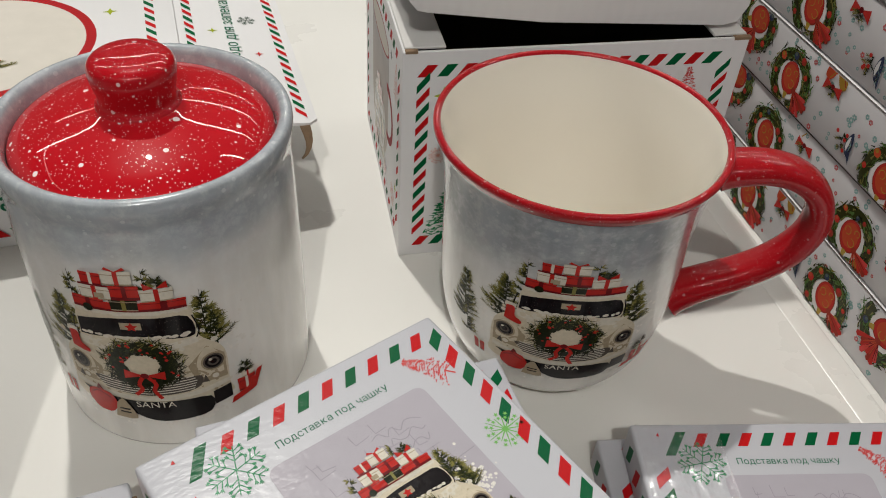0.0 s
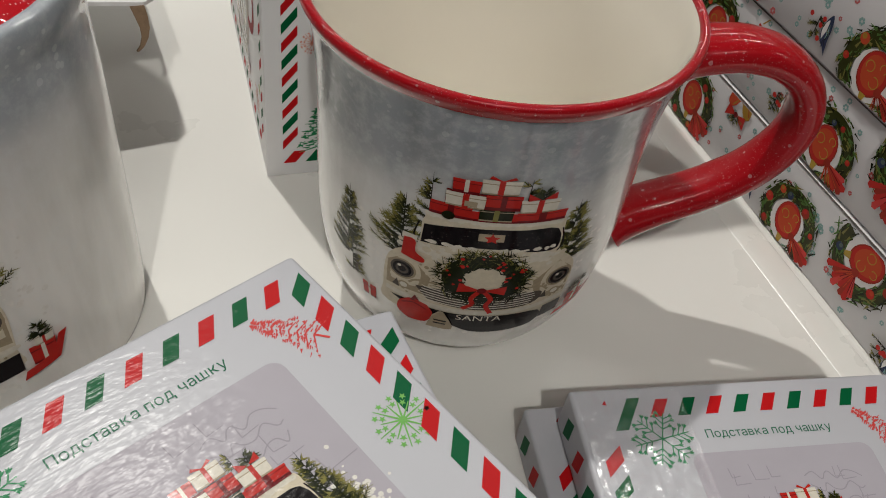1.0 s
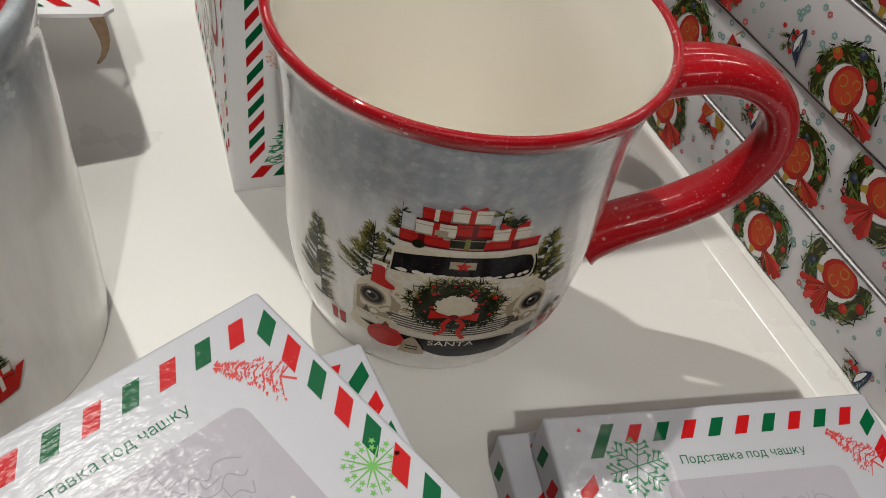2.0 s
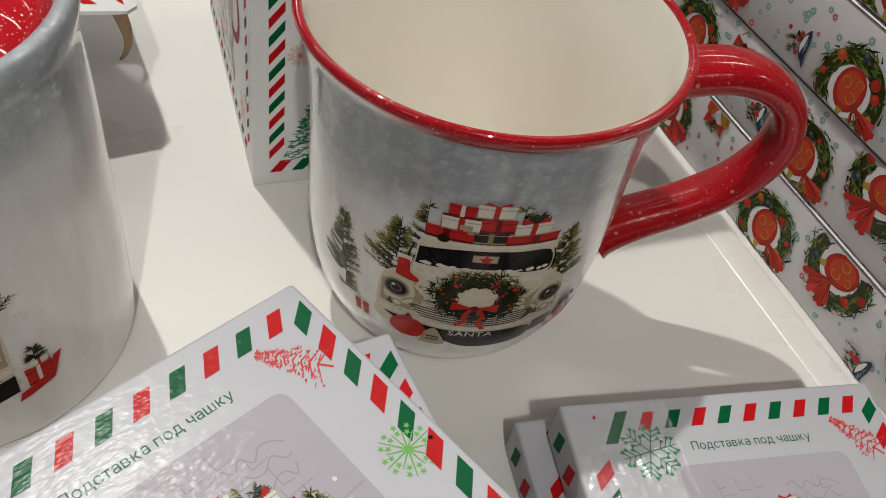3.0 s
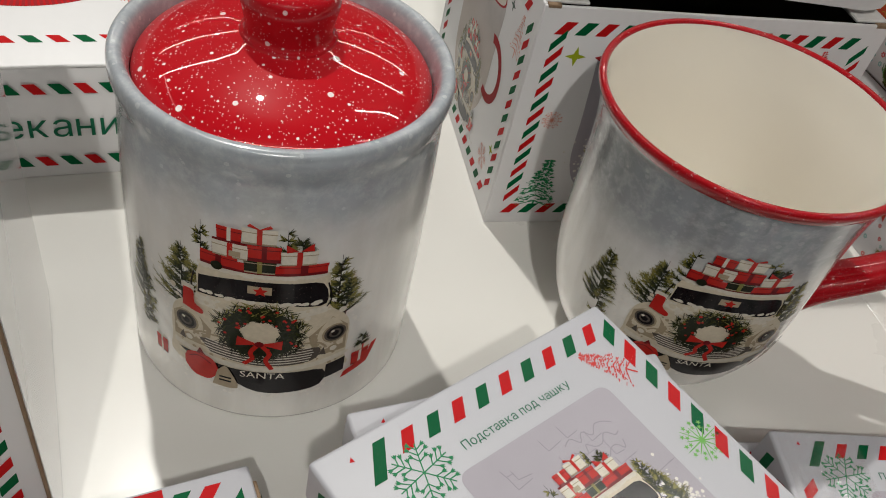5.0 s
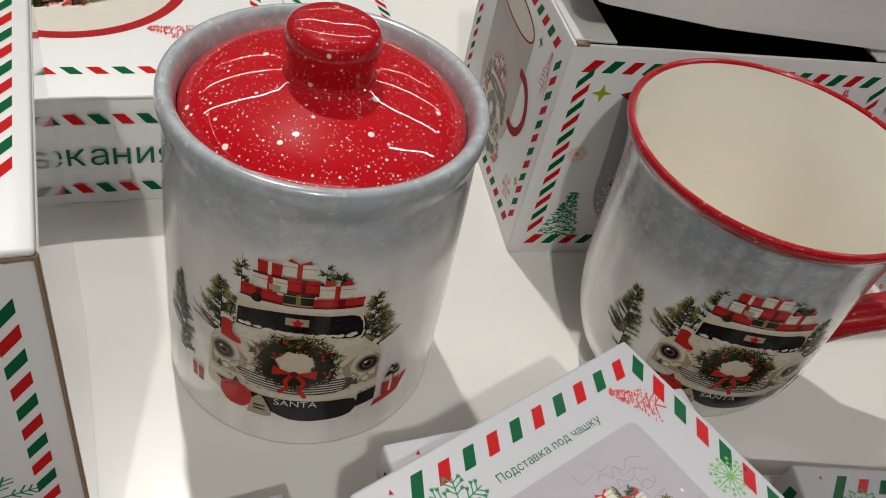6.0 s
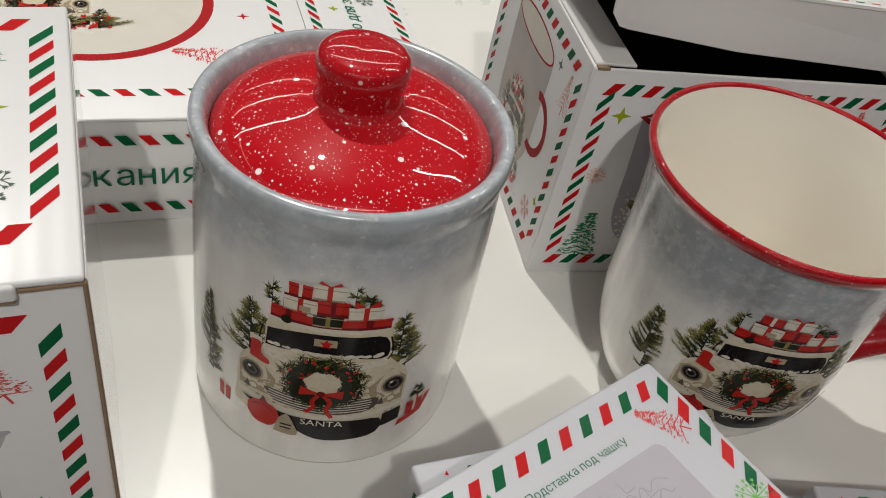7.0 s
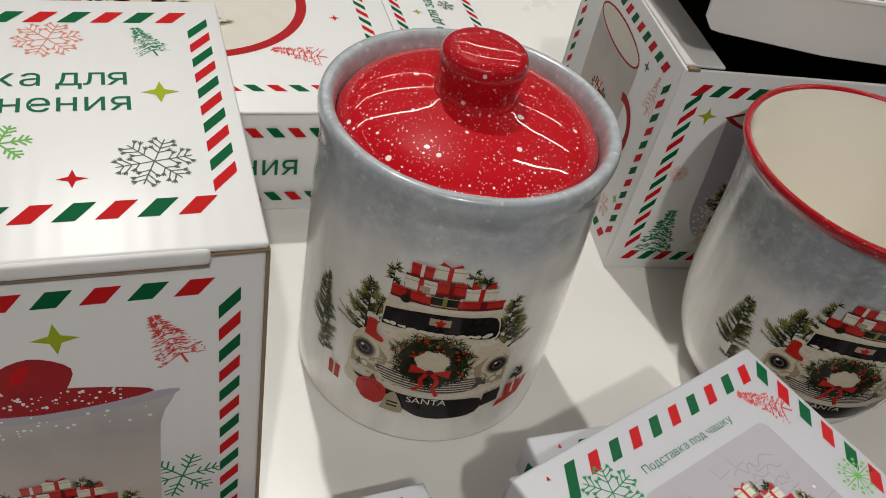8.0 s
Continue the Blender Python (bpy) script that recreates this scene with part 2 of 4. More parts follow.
def block(x0, x1, y0, y1, z0, z1, bevel=0.0006, segs=2, warp=0.0):
    """A box with rounded edges; warp bends its faces a little, as board does."""
    bm = bmesh.new()
    bmesh.ops.create_cube(bm, size=1)
    for v in bm.verts:
        v.co = Vector(((x0 + x1) / 2 + v.co.x * (x1 - x0), (y0 + y1) / 2 + v.co.y * (y1 - y0), (z0 + z1) / 2 + v.co.z * (z1 - z0)))
        if warp:
            v.co += noise.noise_vector(v.co * 37) * warp
    if bevel:
        bmesh.ops.bevel(bm, geom=bm.edges[:] + bm.verts[:], offset=bevel, segments=segs, profile=0.5, affect="EDGES")
    return bm


def revolve(name, profile, mat, parent, turns=96, label=""):
    n = len(profile)
    verts, faces = [], []
    for k in range(turns):
        a = 2 * math.pi * k / turns
        verts += [(r * math.cos(a), r * math.sin(a), z) for r, z in profile]
    for k in range(turns):
        for i in range(n - 1):
            a, b = k * n + i, (k + 1) % turns * n + i
            faces.append((a, b, b + 1, a + 1))
    return mesh_object(name, verts, faces, mat, parent, label, smooth=True)


def smooth_line(pts, per=6):
    """A rounded line through pts (Catmull-Rom)."""
    out = []
    p = [pts[0], *pts, pts[-1]]
    for i in range(1, len(p) - 2):
        for k in range(per):
            t = k / per
            out.append(tuple(0.5 * (2 * b + (c - a) * t + (2 * a - 5 * b + 4 * c - d) * t * t + (3 * b - a - 3 * c + d) * t ** 3)
                             for a, b, c, d in zip(p[i - 1], p[i], p[i + 1], p[i + 2])))
    return out + [tuple(pts[-1])]


# ---- printed pictures: flat inks laid over a surface, in millimetres ----
LETTERS = {}


def quad(x0, y0, x1, y1):
    return [[(x0, y0), (x1, y0), (x1, y1)], [(x0, y0), (x1, y1), (x0, y1)]]


def bowl(cx, cy, rx, ry, w, a0, a1, n=14):
    """Triangles of a bent stroke of width w."""
    out = []
    for k in range(n):
        a, c = (radians(a0 + (a1 - a0) * q / n) for q in (k, k + 1))
        p = [(cx + (rx - d) * math.cos(t), cy + (ry - d) * math.sin(t)) for t in (a, c) for d in (0, w)]
        out += [[p[0], p[1], p[3]], [p[0], p[3], p[2]]]
    return out


def glyph(ch):
    """Triangles of one letter of the built-in font, its left edge and width; three letters are drawn from strokes."""
    if ch not in LETTERS:
        if ch == "н":
            tris = quad(0.075, 0, 0.165, 0.542) + quad(0.419, 0, 0.509, 0.542) + quad(0.165, 0.232, 0.419, 0.312)
        elif ch == "ю":
            tris = quad(0.075, 0, 0.165, 0.542) + quad(0.165, 0.232, 0.322, 0.312) + bowl(0.555, 0.269, 0.235, 0.281, 0.09, 0, 360, 28)
        elif ch == "я":
            tris = quad(0.385, 0, 0.475, 0.542) + bowl(0.215, 0.372, 0.17, 0.17, 0.085, 90, 270) + quad(0.215, 0.457, 0.385, 0.542) + quad(0.215, 0.202, 0.385, 0.287)
            tris += [[(0.021, 0.0), (0.125, 0.0), (0.300, 0.202)], [(0.021, 0.0), (0.300, 0.202), (0.196, 0.202)]]
        else:
            cu = bpy.data.curves.new("type", "FONT")
            cu.body, cu.resolution_u = ch, 3
            ob = new("type", cu)
            me = bpy.data.meshes.new_from_object(ob.evaluated_get(bpy.context.evaluated_depsgraph_get()))
            me.calc_loop_triangles()
            tris = [[tuple(me.vertices[i].co[:2]) for i in t.vertices] for t in me.loop_triangles]
            bpy.data.objects.remove(ob)
            bpy.data.meshes.remove(me)
        xs = [p[0] for t in tris for p in t]
        LETTERS[ch] = tris, min(xs), max(xs)
    return LETTERS[ch]


def letters(body):
    """Triangles of a line of type, one unit wide."""
    out, pen, end, start = [], 0.0, 0.0, None
    for ch in body:
        if ch == " ":
            pen += 0.27
            continue
        tris, x0, x1 = glyph(ch)
        start = x0 if start is None else start
        out += [[(x + pen, y) for x, y in t] for t in tris]
        end = pen + x1
        pen += x1 + max(0.02, min(0.075, x0))
    w = end - start
    return [[((x - start) / w, y / w) for x, y in t] for t in out]


class Print:
    def __init__(self, seed=1):
        self.polys, self.level, self.rnd = [], 0, random.Random(seed)
        self.m = Matrix.Identity(3)

    def at(self, u=0, v=0, turn=0, s=1.0, sy=None):
        c, n = math.cos(radians(turn)), math.sin(radians(turn))
        sy = s if sy is None else sy
        self.m = Matrix(((c * s, -n * sy, u), (n * s, c * sy, v), (0, 0, 1)))
        return self

    def poly(self, pts, ink):
        m = self.m
        self.polys.append(([(m[0][0] * x + m[0][1] * y + m[0][2], m[1][0] * x + m[1][1] * y + m[1][2]) for x, y in pts], ink, self.level))

    def up(self, n=1):
        self.level += n

    def rect(self, x0, y0, x1, y1, ink):
        self.poly([(x0, y0), (x1, y0), (x1, y1), (x0, y1)], ink)

    def disc(self, x, y, r, ink, n=20, ry=None, wob=0.0):
        ry = r if ry is None else ry
        w = [1 + self.rnd.uniform(-wob, wob) for _ in range(n)]
        self.poly([(x + r * w[k] * math.cos(2 * math.pi * k / n), y + ry * w[k] * math.sin(2 * math.pi * k / n)) for k in range(n)], ink)

    def ring(self, x, y, r0, r1, ink, a0=0, a1=360, n=48, wob=0.0):
        for k in range(n):
            a, b = (radians(a0 + (a1 - a0) * j / n) for j in (k, k + 1))
            self.poly([(x + r0 * math.cos(a), y + r0 * math.sin(a)), (x + r1 * math.cos(a), y + r1 * math.sin(a)),
                       (x + r1 * math.cos(b), y + r1 * math.sin(b)), (x + r0 * math.cos(b), y + r0 * math.sin(b))], ink)

    def line(self, x0, y0, x1, y1, w, ink, w1=None):
        d = math.hypot(x1 - x0, y1 - y0) or 1
        nx, ny = -(y1 - y0) / d / 2, (x1 - x0) / d / 2
        w1 = w if w1 is None else w1
        self.poly([(x0 - nx * w, y0 - ny * w), (x1 - nx * w1, y1 - ny * w1), (x1 + nx * w1, y1 + ny * w1), (x0 + nx * w, y0 + ny * w)], ink)

    def curve(self, pts, w, ink):
        s = smooth_line(pts, 4)
        for a, b in zip(s, s[1:]):
            self.line(*a, *b, w, ink)

    def text(self, body, x, y, width, ink):
        for t in letters(body):
            self.poly([(x + px * width, y + py * width) for px, py in t], ink)

    def star(self, x, y, r, ink, n=4, inner=0.34):
        self.poly([(x + (r if k % 2 == 0 else r * inner) * math.cos(math.pi * k / n + math.pi / 2), y + (r if k % 2 == 0 else r * inner) * math.sin(math.pi * k / n + math.pi / 2)) for k in range(2 * n)], ink)

    def snowflake(self, x, y, r, ink, w=None, leafy=False):
        w = w or r * 0.055
        for k in range(6):
            a = math.pi / 3 * k + 0.2
            c, s = math.cos(a), math.sin(a)
            self.line(x, y, x + r * c, y + r * s, w, ink)
            for q, l in ((0.38, 0.26), (0.58, 0.34), (0.78, 0.26)):
                for sg in (-1, 1):
                    b = a + sg * radians(52)
                    px, py = x + r * q * c, y + r * q * s
                    ex, ey = px + r * l * math.cos(b), py + r * l * math.sin(b)
                    self.line(px, py, ex, ey, w, ink)
                    if leafy:
                        for g in (-0.6, 0.0, 0.6):
                            self.line(ex, ey, ex + r * 0.13 * math.cos(b + g), ey + r * 0.13 * math.sin(b + g), w * 2.2, ink, w * 0.5)

    def burst(self, x, y, r, ink):
        for k in range(12):
            a = math.pi / 6 * k + 0.1
            l = r * (0.95 if k % 2 == 0 else 0.7)
            self.line(x, y, x + l * math.cos(a), y + l * math.sin(a), r * 0.07, ink, r * 0.03)
            for q in (0.62, 0.85):
                self.star(x + r * q * math.cos(a + 0.26), y + r * q * math.sin(a + 0.26), r * 0.13, ink, 5, 0.4)

    def sketch_tree(self, h, ink, strokes=240):
        """A tree of brush strokes, its foot at 0, 0, growing along +y."""
        r = self.rnd
        self.line(0, -h * 0.10, 0, h * 0.12, h * 0.035, ink)
        for k in range(strokes):
            t = r.random() ** 0.8
            half = h * 0.34 * (1 - t) + h * 0.02
            x = r.uniform(-half, half)
            y = h * (0.08 + 0.90 * t) - abs(x) * 0.35
            l = h * r.uniform(0.04, 0.11)
            a = math.copysign(1, x) * r.uniform(0.2, 1.1)
            self.line(x, y, x + l * math.sin(a), y - l * math.cos(a) * 0.5 + l * 0.25, h * r.uniform(0.013, 0.032), ink, h * 0.008)
        for k in range(7):
            t = k / 7
            y = h * (0.12 + 0.8 * t)
            half = h * 0.30 * (1 - t)
            for s in (-1, 1):
                self.line(0, y, s * half, y - half * 0.4, h * 0.026, ink, h * 0.008)

    def stripes(self, w, h, inset, deep, pitch, fill=0.55, skew=0.5, start=0, lean=None):
        """An air-mail border of slanted red and green bars inside a w by h sheet."""
        def run(length, put, flip):
            n = max(2, round(length / (pitch * (0.86 if flip != 1 else 1))))
            p = length / n
            for k in range(n):
                a, b = k * p, k * p + p * fill
                s = skew * deep * flip
                put([(a, 0), (b, 0), (b + s, deep), (a + s, deep)], ("red", "green")[(k + start) % 2])
        lean = 1.6 * skew if lean is None else lean
        iw, ih = w - 2 * inset, h - 2 * inset
        run(iw - deep, lambda q, c: self.poly([(inset + x, h - inset - deep + y) for x, y in q], c), 1)
        run(iw - deep, lambda q, c: self.poly([(inset + x, inset + y) for x, y in q], c), 1)
        run(ih - 2.4 * deep, lambda q, c: self.poly([(inset + y, inset + 1.2 * deep + x) for x, y in q], c), lean / skew)
        run(ih - 2.4 * deep, lambda q, c: self.poly([(w - inset - deep + y, inset + 1.2 * deep + x) for x, y in q], c), lean / skew)

    def fir(self, x, y, w, h, n, inks=("v_fir", "v_fir_mid", "v_fir_mid", "v_fir_light", "v_fir_light"), top=0.12):
        """A fir of boughs with needles on both sides, dark by the trunk and pale at the tips: foot middle at x, y."""
        r = self.rnd
        self.up()
        boughs = max(7, n // 17)
        self.line(x, y, x, y + h, w * 0.05, inks[0], 0.1)
        for i in range(boughs):
            t = (i + r.random()) / boughs
            s = r.choice((-1, 1))
            half = w * 0.5 * ((1 - t) * (1 - top) + top) * r.uniform(0.55, 1.15)
            y0, lift = y + h * t * 0.9, r.uniform(0.15, 0.75)
            ex, ey = x + s * half, y0 + half * lift
            self.line(x, y0, ex, ey, 0.5, inks[0], 0.15)
            tone = r.uniform(-0.2, 0.25)
            for k in range(20):
                q = (k + r.random()) / 20
                px, py = x + (ex - x) * q, y0 + (ey - y0) * q * (0.7 + 0.3 * q)
                a = math.atan2(ey - y0, ex - x) + (-1) ** k * r.uniform(0.35, 0.85)
                l = r.uniform(1.0, 2.3)
                deep = q * 0.95 + tone + r.uniform(-0.25, 0.2)
                self.line(px, py, px + l * math.cos(a), py + l * math.sin(a), r.uniform(0.24, 0.48), inks[max(0, min(len(inks) - 1, int(deep * len(inks))))], 0.08)

    def wreath(self, x, y, r0, r1, n, squash=1.0, inks=("v_fir", "v_fir", "v_fir", "v_fir_mid", "v_fir_light"), berries="v_red"):
        r = self.rnd
        for k in range(40):
            a, c = 2 * math.pi * k / 40, 2 * math.pi * (k + 1) / 40
            ri, ro = r0 * 1.12, r0 + (r1 - r0) * r.uniform(0.72, 0.9)
            self.poly([(x + ri * math.cos(a), y + ri * math.sin(a) * squash), (x + ro * math.cos(a), y + ro * math.sin(a) * squash), (x + ro * math.cos(c), y + ro * math.sin(c) * squash), (x + ri * math.cos(c), y + ri * math.sin(c) * squash)], inks[0])
        self.up()
        for k in range(n):
            a = r.uniform(0, 2 * math.pi)
            q = r.uniform(r0, r1) * (1 + 0.05 * math.sin(7 * a))
            px, py = x + q * math.cos(a), y + q * math.sin(a) * squash
            b = a + r.choice((-1, 1)) * r.uniform(0.3, 1.5)
            l = (r1 - r0) * r.uniform(0.22, 0.48)
            deep = r.random() + 0.45 * (math.sin(a) * 0.5 + (q - r0) / (r1 - r0) - 1.1)
            self.line(px, py, px + l * math.cos(b), py + l * math.sin(b) * squash, (r1 - r0) * r.uniform(0.035, 0.08), inks[max(0, min(len(inks) - 1, int(deep * len(inks))))], 0.1)
        self.up()
        for k in range(n // 34):
            a, q = r.uniform(0, 2 * math.pi), r.uniform(r0 * 1.1, r1 * 0.95)
            self.disc(x + q * math.cos(a), y + q * math.sin(a) * squash, (r1 - r0) * r.uniform(0.045, 0.085), berries, 7)

    def parcel(self, x, y, w, h, box, ribbon, bow=True):
        self.poly([(x, y), (x + w, y), (x + w * 1.02, y + h), (x - w * 0.02, y + h)], box)
        self.up()
        self.rect(x, y, x + w, y + h * 0.10, "v_deep" if box == "v_red" else "v_shade")
        self.rect(x - w * 0.03, y + h * 0.74, x + w * 1.03, y + h, box)
        self.up()
        self.rect(x - w * 0.03, y + h * 0.70, x + w * 1.03, y + h * 0.76, "v_deep" if box == "v_red" else "v_shade")
        self.rect(x + w * 0.42, y, x + w * 0.58, y + h, ribbon)
        if bow:
            for s in (-1, 1):
                self.poly([(x + w / 2, y + h), (x + w / 2 + s * w * 0.30, y + h * 1.30), (x + w / 2 + s * w * 0.38, y + h * 1.12), (x + w / 2 + s * w * 0.1, y + h * 0.98)], ribbon)
        self.up()

    def put(self, name, parent, place, cut=0.0, label="", step=0.000011, rise=0.00006, clamp=None):
        """Lays the inks on a surface: place(u, v, height) gives the point. cut: width of the strips that bend round a curved surface."""
        names = sorted({p[1] for p in self.polys})
        slot = {n: i for i, n in enumerate(names)}
        bm = bmesh.new()
        lay = bm.verts.layers.float.new("level")
        for i, (pts, ink, level) in enumerate(self.polys):
            level += (i % 89) / 220
            if clamp:
                x0, y0, x1, y1 = clamp
                cx, cy = sum(p[0] for p in pts) / len(pts), sum(p[1] for p in pts) / len(pts)
                if not (x0 < cx < x1 and y0 < cy < y1):
                    continue
                pts = [(min(x1, max(x0, x)), min(y1, max(y0, y))) for x, y in pts]
            vs = [bm.verts.new((x, y, 0)) for x, y in pts]
            for v in vs:
                v[lay] = level
            bm.faces.new(vs).material_index = slot[ink]
        if cut:
            bmesh.ops.triangulate(bm, faces=[f for f in bm.faces if len(f.verts) > 4])
            xs, ys = [v.co.x for v in bm.verts], [v.co.y for v in bm.verts]
            for k in range(math.ceil(min(xs) / cut), math.floor(max(xs) / cut) + 1):
                near = [f for f in bm.faces if min(v.co.x for v in f.verts) < k * cut < max(v.co.x for v in f.verts)]
                if near:
                    es = {e for f in near for e in f.edges}
                    vs = {v for f in near for v in f.verts}
                    bmesh.ops.bisect_plane(bm, geom=near + list(es) + list(vs), plane_co=(k * cut, 0, 0), plane_no=(1, 0, 0))
            for k in range(math.ceil(min(ys) / (2 * cut)), math.floor(max(ys) / (2 * cut)) + 1):
                near = [f for f in bm.faces if min(v.co.y for v in f.verts) < k * 2 * cut < max(v.co.y for v in f.verts)]
                if near:
                    es = {e for f in near for e in f.edges}
                    vs = {v for f in near for v in f.verts}
                    bmesh.ops.bisect_plane(bm, geom=near + list(es) + list(vs), plane_co=(0, k * 2 * cut, 0), plane_no=(0, 1, 0))
        verts = [place(v.co.x / 1000, v.co.y / 1000, rise + step * v[lay]) for v in bm.verts]
        for i, v in enumerate(bm.verts):
            v.index = i
        faces = [[v.index for v in f.verts] for f in bm.faces]
        ids = [f.material_index for f in bm.faces]
        bm.free()
        return mesh_object(name, verts, faces, [INK[n] for n in names], parent, label, ids)


def sheet(origin, right, upward):
    """A flat place for a print: its lower left corner and two directions."""
    o, a, b = Vector(origin), Vector(right).normalized(), Vector(upward).normalized()
    n = a.cross(b)
    return lambda u, v, h: o + a * u + b * v + n * h


def van(p, far=True):
    """The printed scene: a snowy van with a wreath, parcels on its roof, firs and presents."""
    first = len(p.polys)
    base = p.m.copy()
    for cx, cy, sx, sy, n in ((-25, 50, 6, 6, 150), (26, 52, 5, 6, 130), (4, 17, 15, 2.2, 200), (-24, 30, 5, 6, 70), (27, 27, 4, 5, 60)):
        for k in range(n):
            p.disc(p.rnd.gauss(cx, sx), p.rnd.gauss(cy, sy), p.rnd.uniform(0.3, 1.0), "v_mist", 7)
    p.up()
    p.fir(-23.5, 48, 21, 27, 900)
    p.fir(-17, 62, 11, 24, 300)
    p.fir(23.0, 48, 19, 29, 900)
    p.fir(26, 50, 13, 18, 380)
    p.fir(7, 78, 9, 10, 90)
    if far:
        p.fir(-42, 34, 15, 31, 800, ("v_fir_mid", "v_fir", "v_fir_mid", "v_fir_light"))
        p.fir(-40, 26, 10, 16, 260, ("v_fir_mid", "v_grey", "v_fir_light"))
        p.up()
        p.parcel(-36, 18, 5, 7, "v_red", "v_snow")
    p.up()
    # body, roof and wings
    p.poly(smooth_line([(-17, 72), (0, 73.5), (17.5, 72.5), (20, 66), (20.5, 57), (26, 50.5), (28.2, 44), (27.8, 30), (27, 23), (0, 20.5), (-26.5, 22), (-28, 32), (-27.6, 44), (-25, 50), (-19, 56), (-18.5, 66)], 4), "v_cream")
    p.up()
    p.poly([(-27, 44), (-21, 50), (-14, 42), (-15, 33), (-27, 33)], "v_shade")
    p.poly([(27.5, 45), (22, 51), (15, 43), (17, 33), (27.5, 33)], "v_shade")
    p.poly([(-19, 57), (0, 54), (20, 57), (20, 54), (0, 50.5), (-19, 53)], "v_snow")
    p.up()
    p.poly(smooth_line([(-26, 44), (-21, 49.5), (-17, 44), (-18, 36), (-26, 36)], 4), "v_cream")
    p.poly(smooth_line([(26.5, 45), (22, 50.5), (18, 44), (19, 36), (26.5, 36)], 4), "v_cream")
    p.up()
    for k in range(120):
        s = p.rnd.choice((-1, 1))
        x, y = s * p.rnd.uniform(9, 26.5), p.rnd.gauss(37, 5.5)
        p.disc(x, max(24, min(48, y)), p.rnd.uniform(0.2, 0.8), p.rnd.choice(("v_shade", "v_tan", "v_cream", "v_cream")), 7)
    for k in range(90):
        p.disc(p.rnd.gauss(0, 11), p.rnd.gauss(54, 1.8), p.rnd.uniform(0.4, 1.4), p.rnd.choice(("v_snow", "v_cream")), 7)
    p.up()
    # windscreen
    p.poly(smooth_line([(-17.8, 65.5), (-8, 67.6), (0, 68.2), (9, 68), (18, 67), (19.4, 58), (12, 57.8), (5, 59.5), (-5, 59.6), (-12, 58.2), (-18.2, 57.6)], 3), "v_black")
    p.up()
    for k in range(34):
        x = p.rnd.uniform(-17, 18)
        p.disc(x, 58.4 + 0.9 * abs(math.sin(x)), p.rnd.uniform(0.5, 1.5), "v_snow", 8, p.rnd.uniform(0.4, 0.9))
    for k in range(60):
        p.disc(p.rnd.uniform(-16, 17), p.rnd.uniform(60, 67), p.rnd.uniform(0.08, 0.22), "v_grey", 6)
    p.up()
    p.rect(-3.4, 63, 3.4, 66.2, "v_tan")
    p.curve([(-19.2, 66), (-20.2, 60), (-19.0, 56.6)], 0.5, "v_black")
    p.curve([(19.4, 67), (20.8, 60), (19.6, 56.4)], 0.5, "v_black")
    p.up()
    p.star(0.2, 64.2, 2.2, "v_red", 5, 0.5)
    # snow on the roof edge
    for k in range(30):
        p.disc(-17 + k * 1.2, 70.4 + p.rnd.uniform(-0.5, 0.5), 1.2, "v_snow", 8, 0.9)
    p.up()
    # lamps
    for x, y in ((-22.4, 42.3), (23.4, 42.6)):
        for r, ink in ((4.3, "v_shade"), (3.6, "v_grey"), (2.9, "v_black"), (2.0, "v_grey"), (1.2, "v_black")):
            p.disc(x, y, r, ink, 20, r * 1.05)
            p.up()
        p.disc(x - 0.9, y + 1.2, 0.6, "v_snow", 8)
        p.disc(x + 0.4 - math.copysign(0.5, x), y - 7.4, 1.9, "v_shade", 14)
        p.up()
        p.disc(x + 0.4 - math.copysign(0.5, x), y - 7.4, 1.2, "v_snow", 12)
    # grille and bumper
    p.poly(smooth_line([(-18, 37), (-13, 38), (0, 39), (14, 38), (19, 36.6), (16, 31), (0, 29.6), (-14, 31.4)], 4), "v_grey")
    p.up()
    for k in range(6):
        y = 31.2 + k * 1.25
        p.curve([(-16.5 + 0.4 * abs(k - 3), y + 0.4), (0, y - 0.6), (17 - 0.4 * abs(k - 3), y + 0.4)], 0.42, "v_snow")
    p.curve([(-20, 37.4), (-17, 40), (-8, 40.5)], 0.8, "v_shade")
    p.curve([(20.5, 37.4), (17.5, 40), (9, 40.5)], 0.8, "v_shade")
    p.poly(smooth_line([(-27, 29.5), (-12, 27.4), (0, 26.6), (14, 27.4), (27.5, 30), (27.3, 32), (14, 29.7), (0, 28.9), (-12, 29.7), (-26.8, 31.8)], 3), "v_snow")
    p.poly(smooth_line([(-25.5, 28), (-20, 25), (-8, 20), (0, 15.8), (10, 15.4), (20, 17.5), (20.5, 25.4), (8, 26.2), (-8, 26.4), (-20, 28)], 3), "v_black")
    p.poly([(21.5, 20), (28, 21.5), (28, 28.6), (21.5, 27.2)], "v_black")
    for x in (-24, 19.6):
        p.poly([(x - 1, 33.5), (x + 0.4, 37), (x + 1.4, 33)], "v_grey")
    p.up()
    p.text("SANTA", -5.0, 23.0, 13.6, "v_snow")
    # wreath and its bow
    p.wreath(0.6, 45.4, 5.4, 13.0, 1000, 0.98)
    p.up()
    p.poly([(0.5, 40.4), (-6, 43.2), (-6.4, 38.6)], "v_red")
    p.poly([(0.5, 40.4), (7.4, 42.4), (7.2, 38.0)], "v_red")
    p.curve([(0, 40), (-2, 36), (-1.4, 33), (-4, 30)], 1.5, "v_red")
    p.curve([(1, 40), (3.6, 36), (2.6, 32.4), (4.6, 28)], 1.5, "v_red")
    p.up()
    p.disc(0.5, 40.3, 1.4, "v_deep", 10)
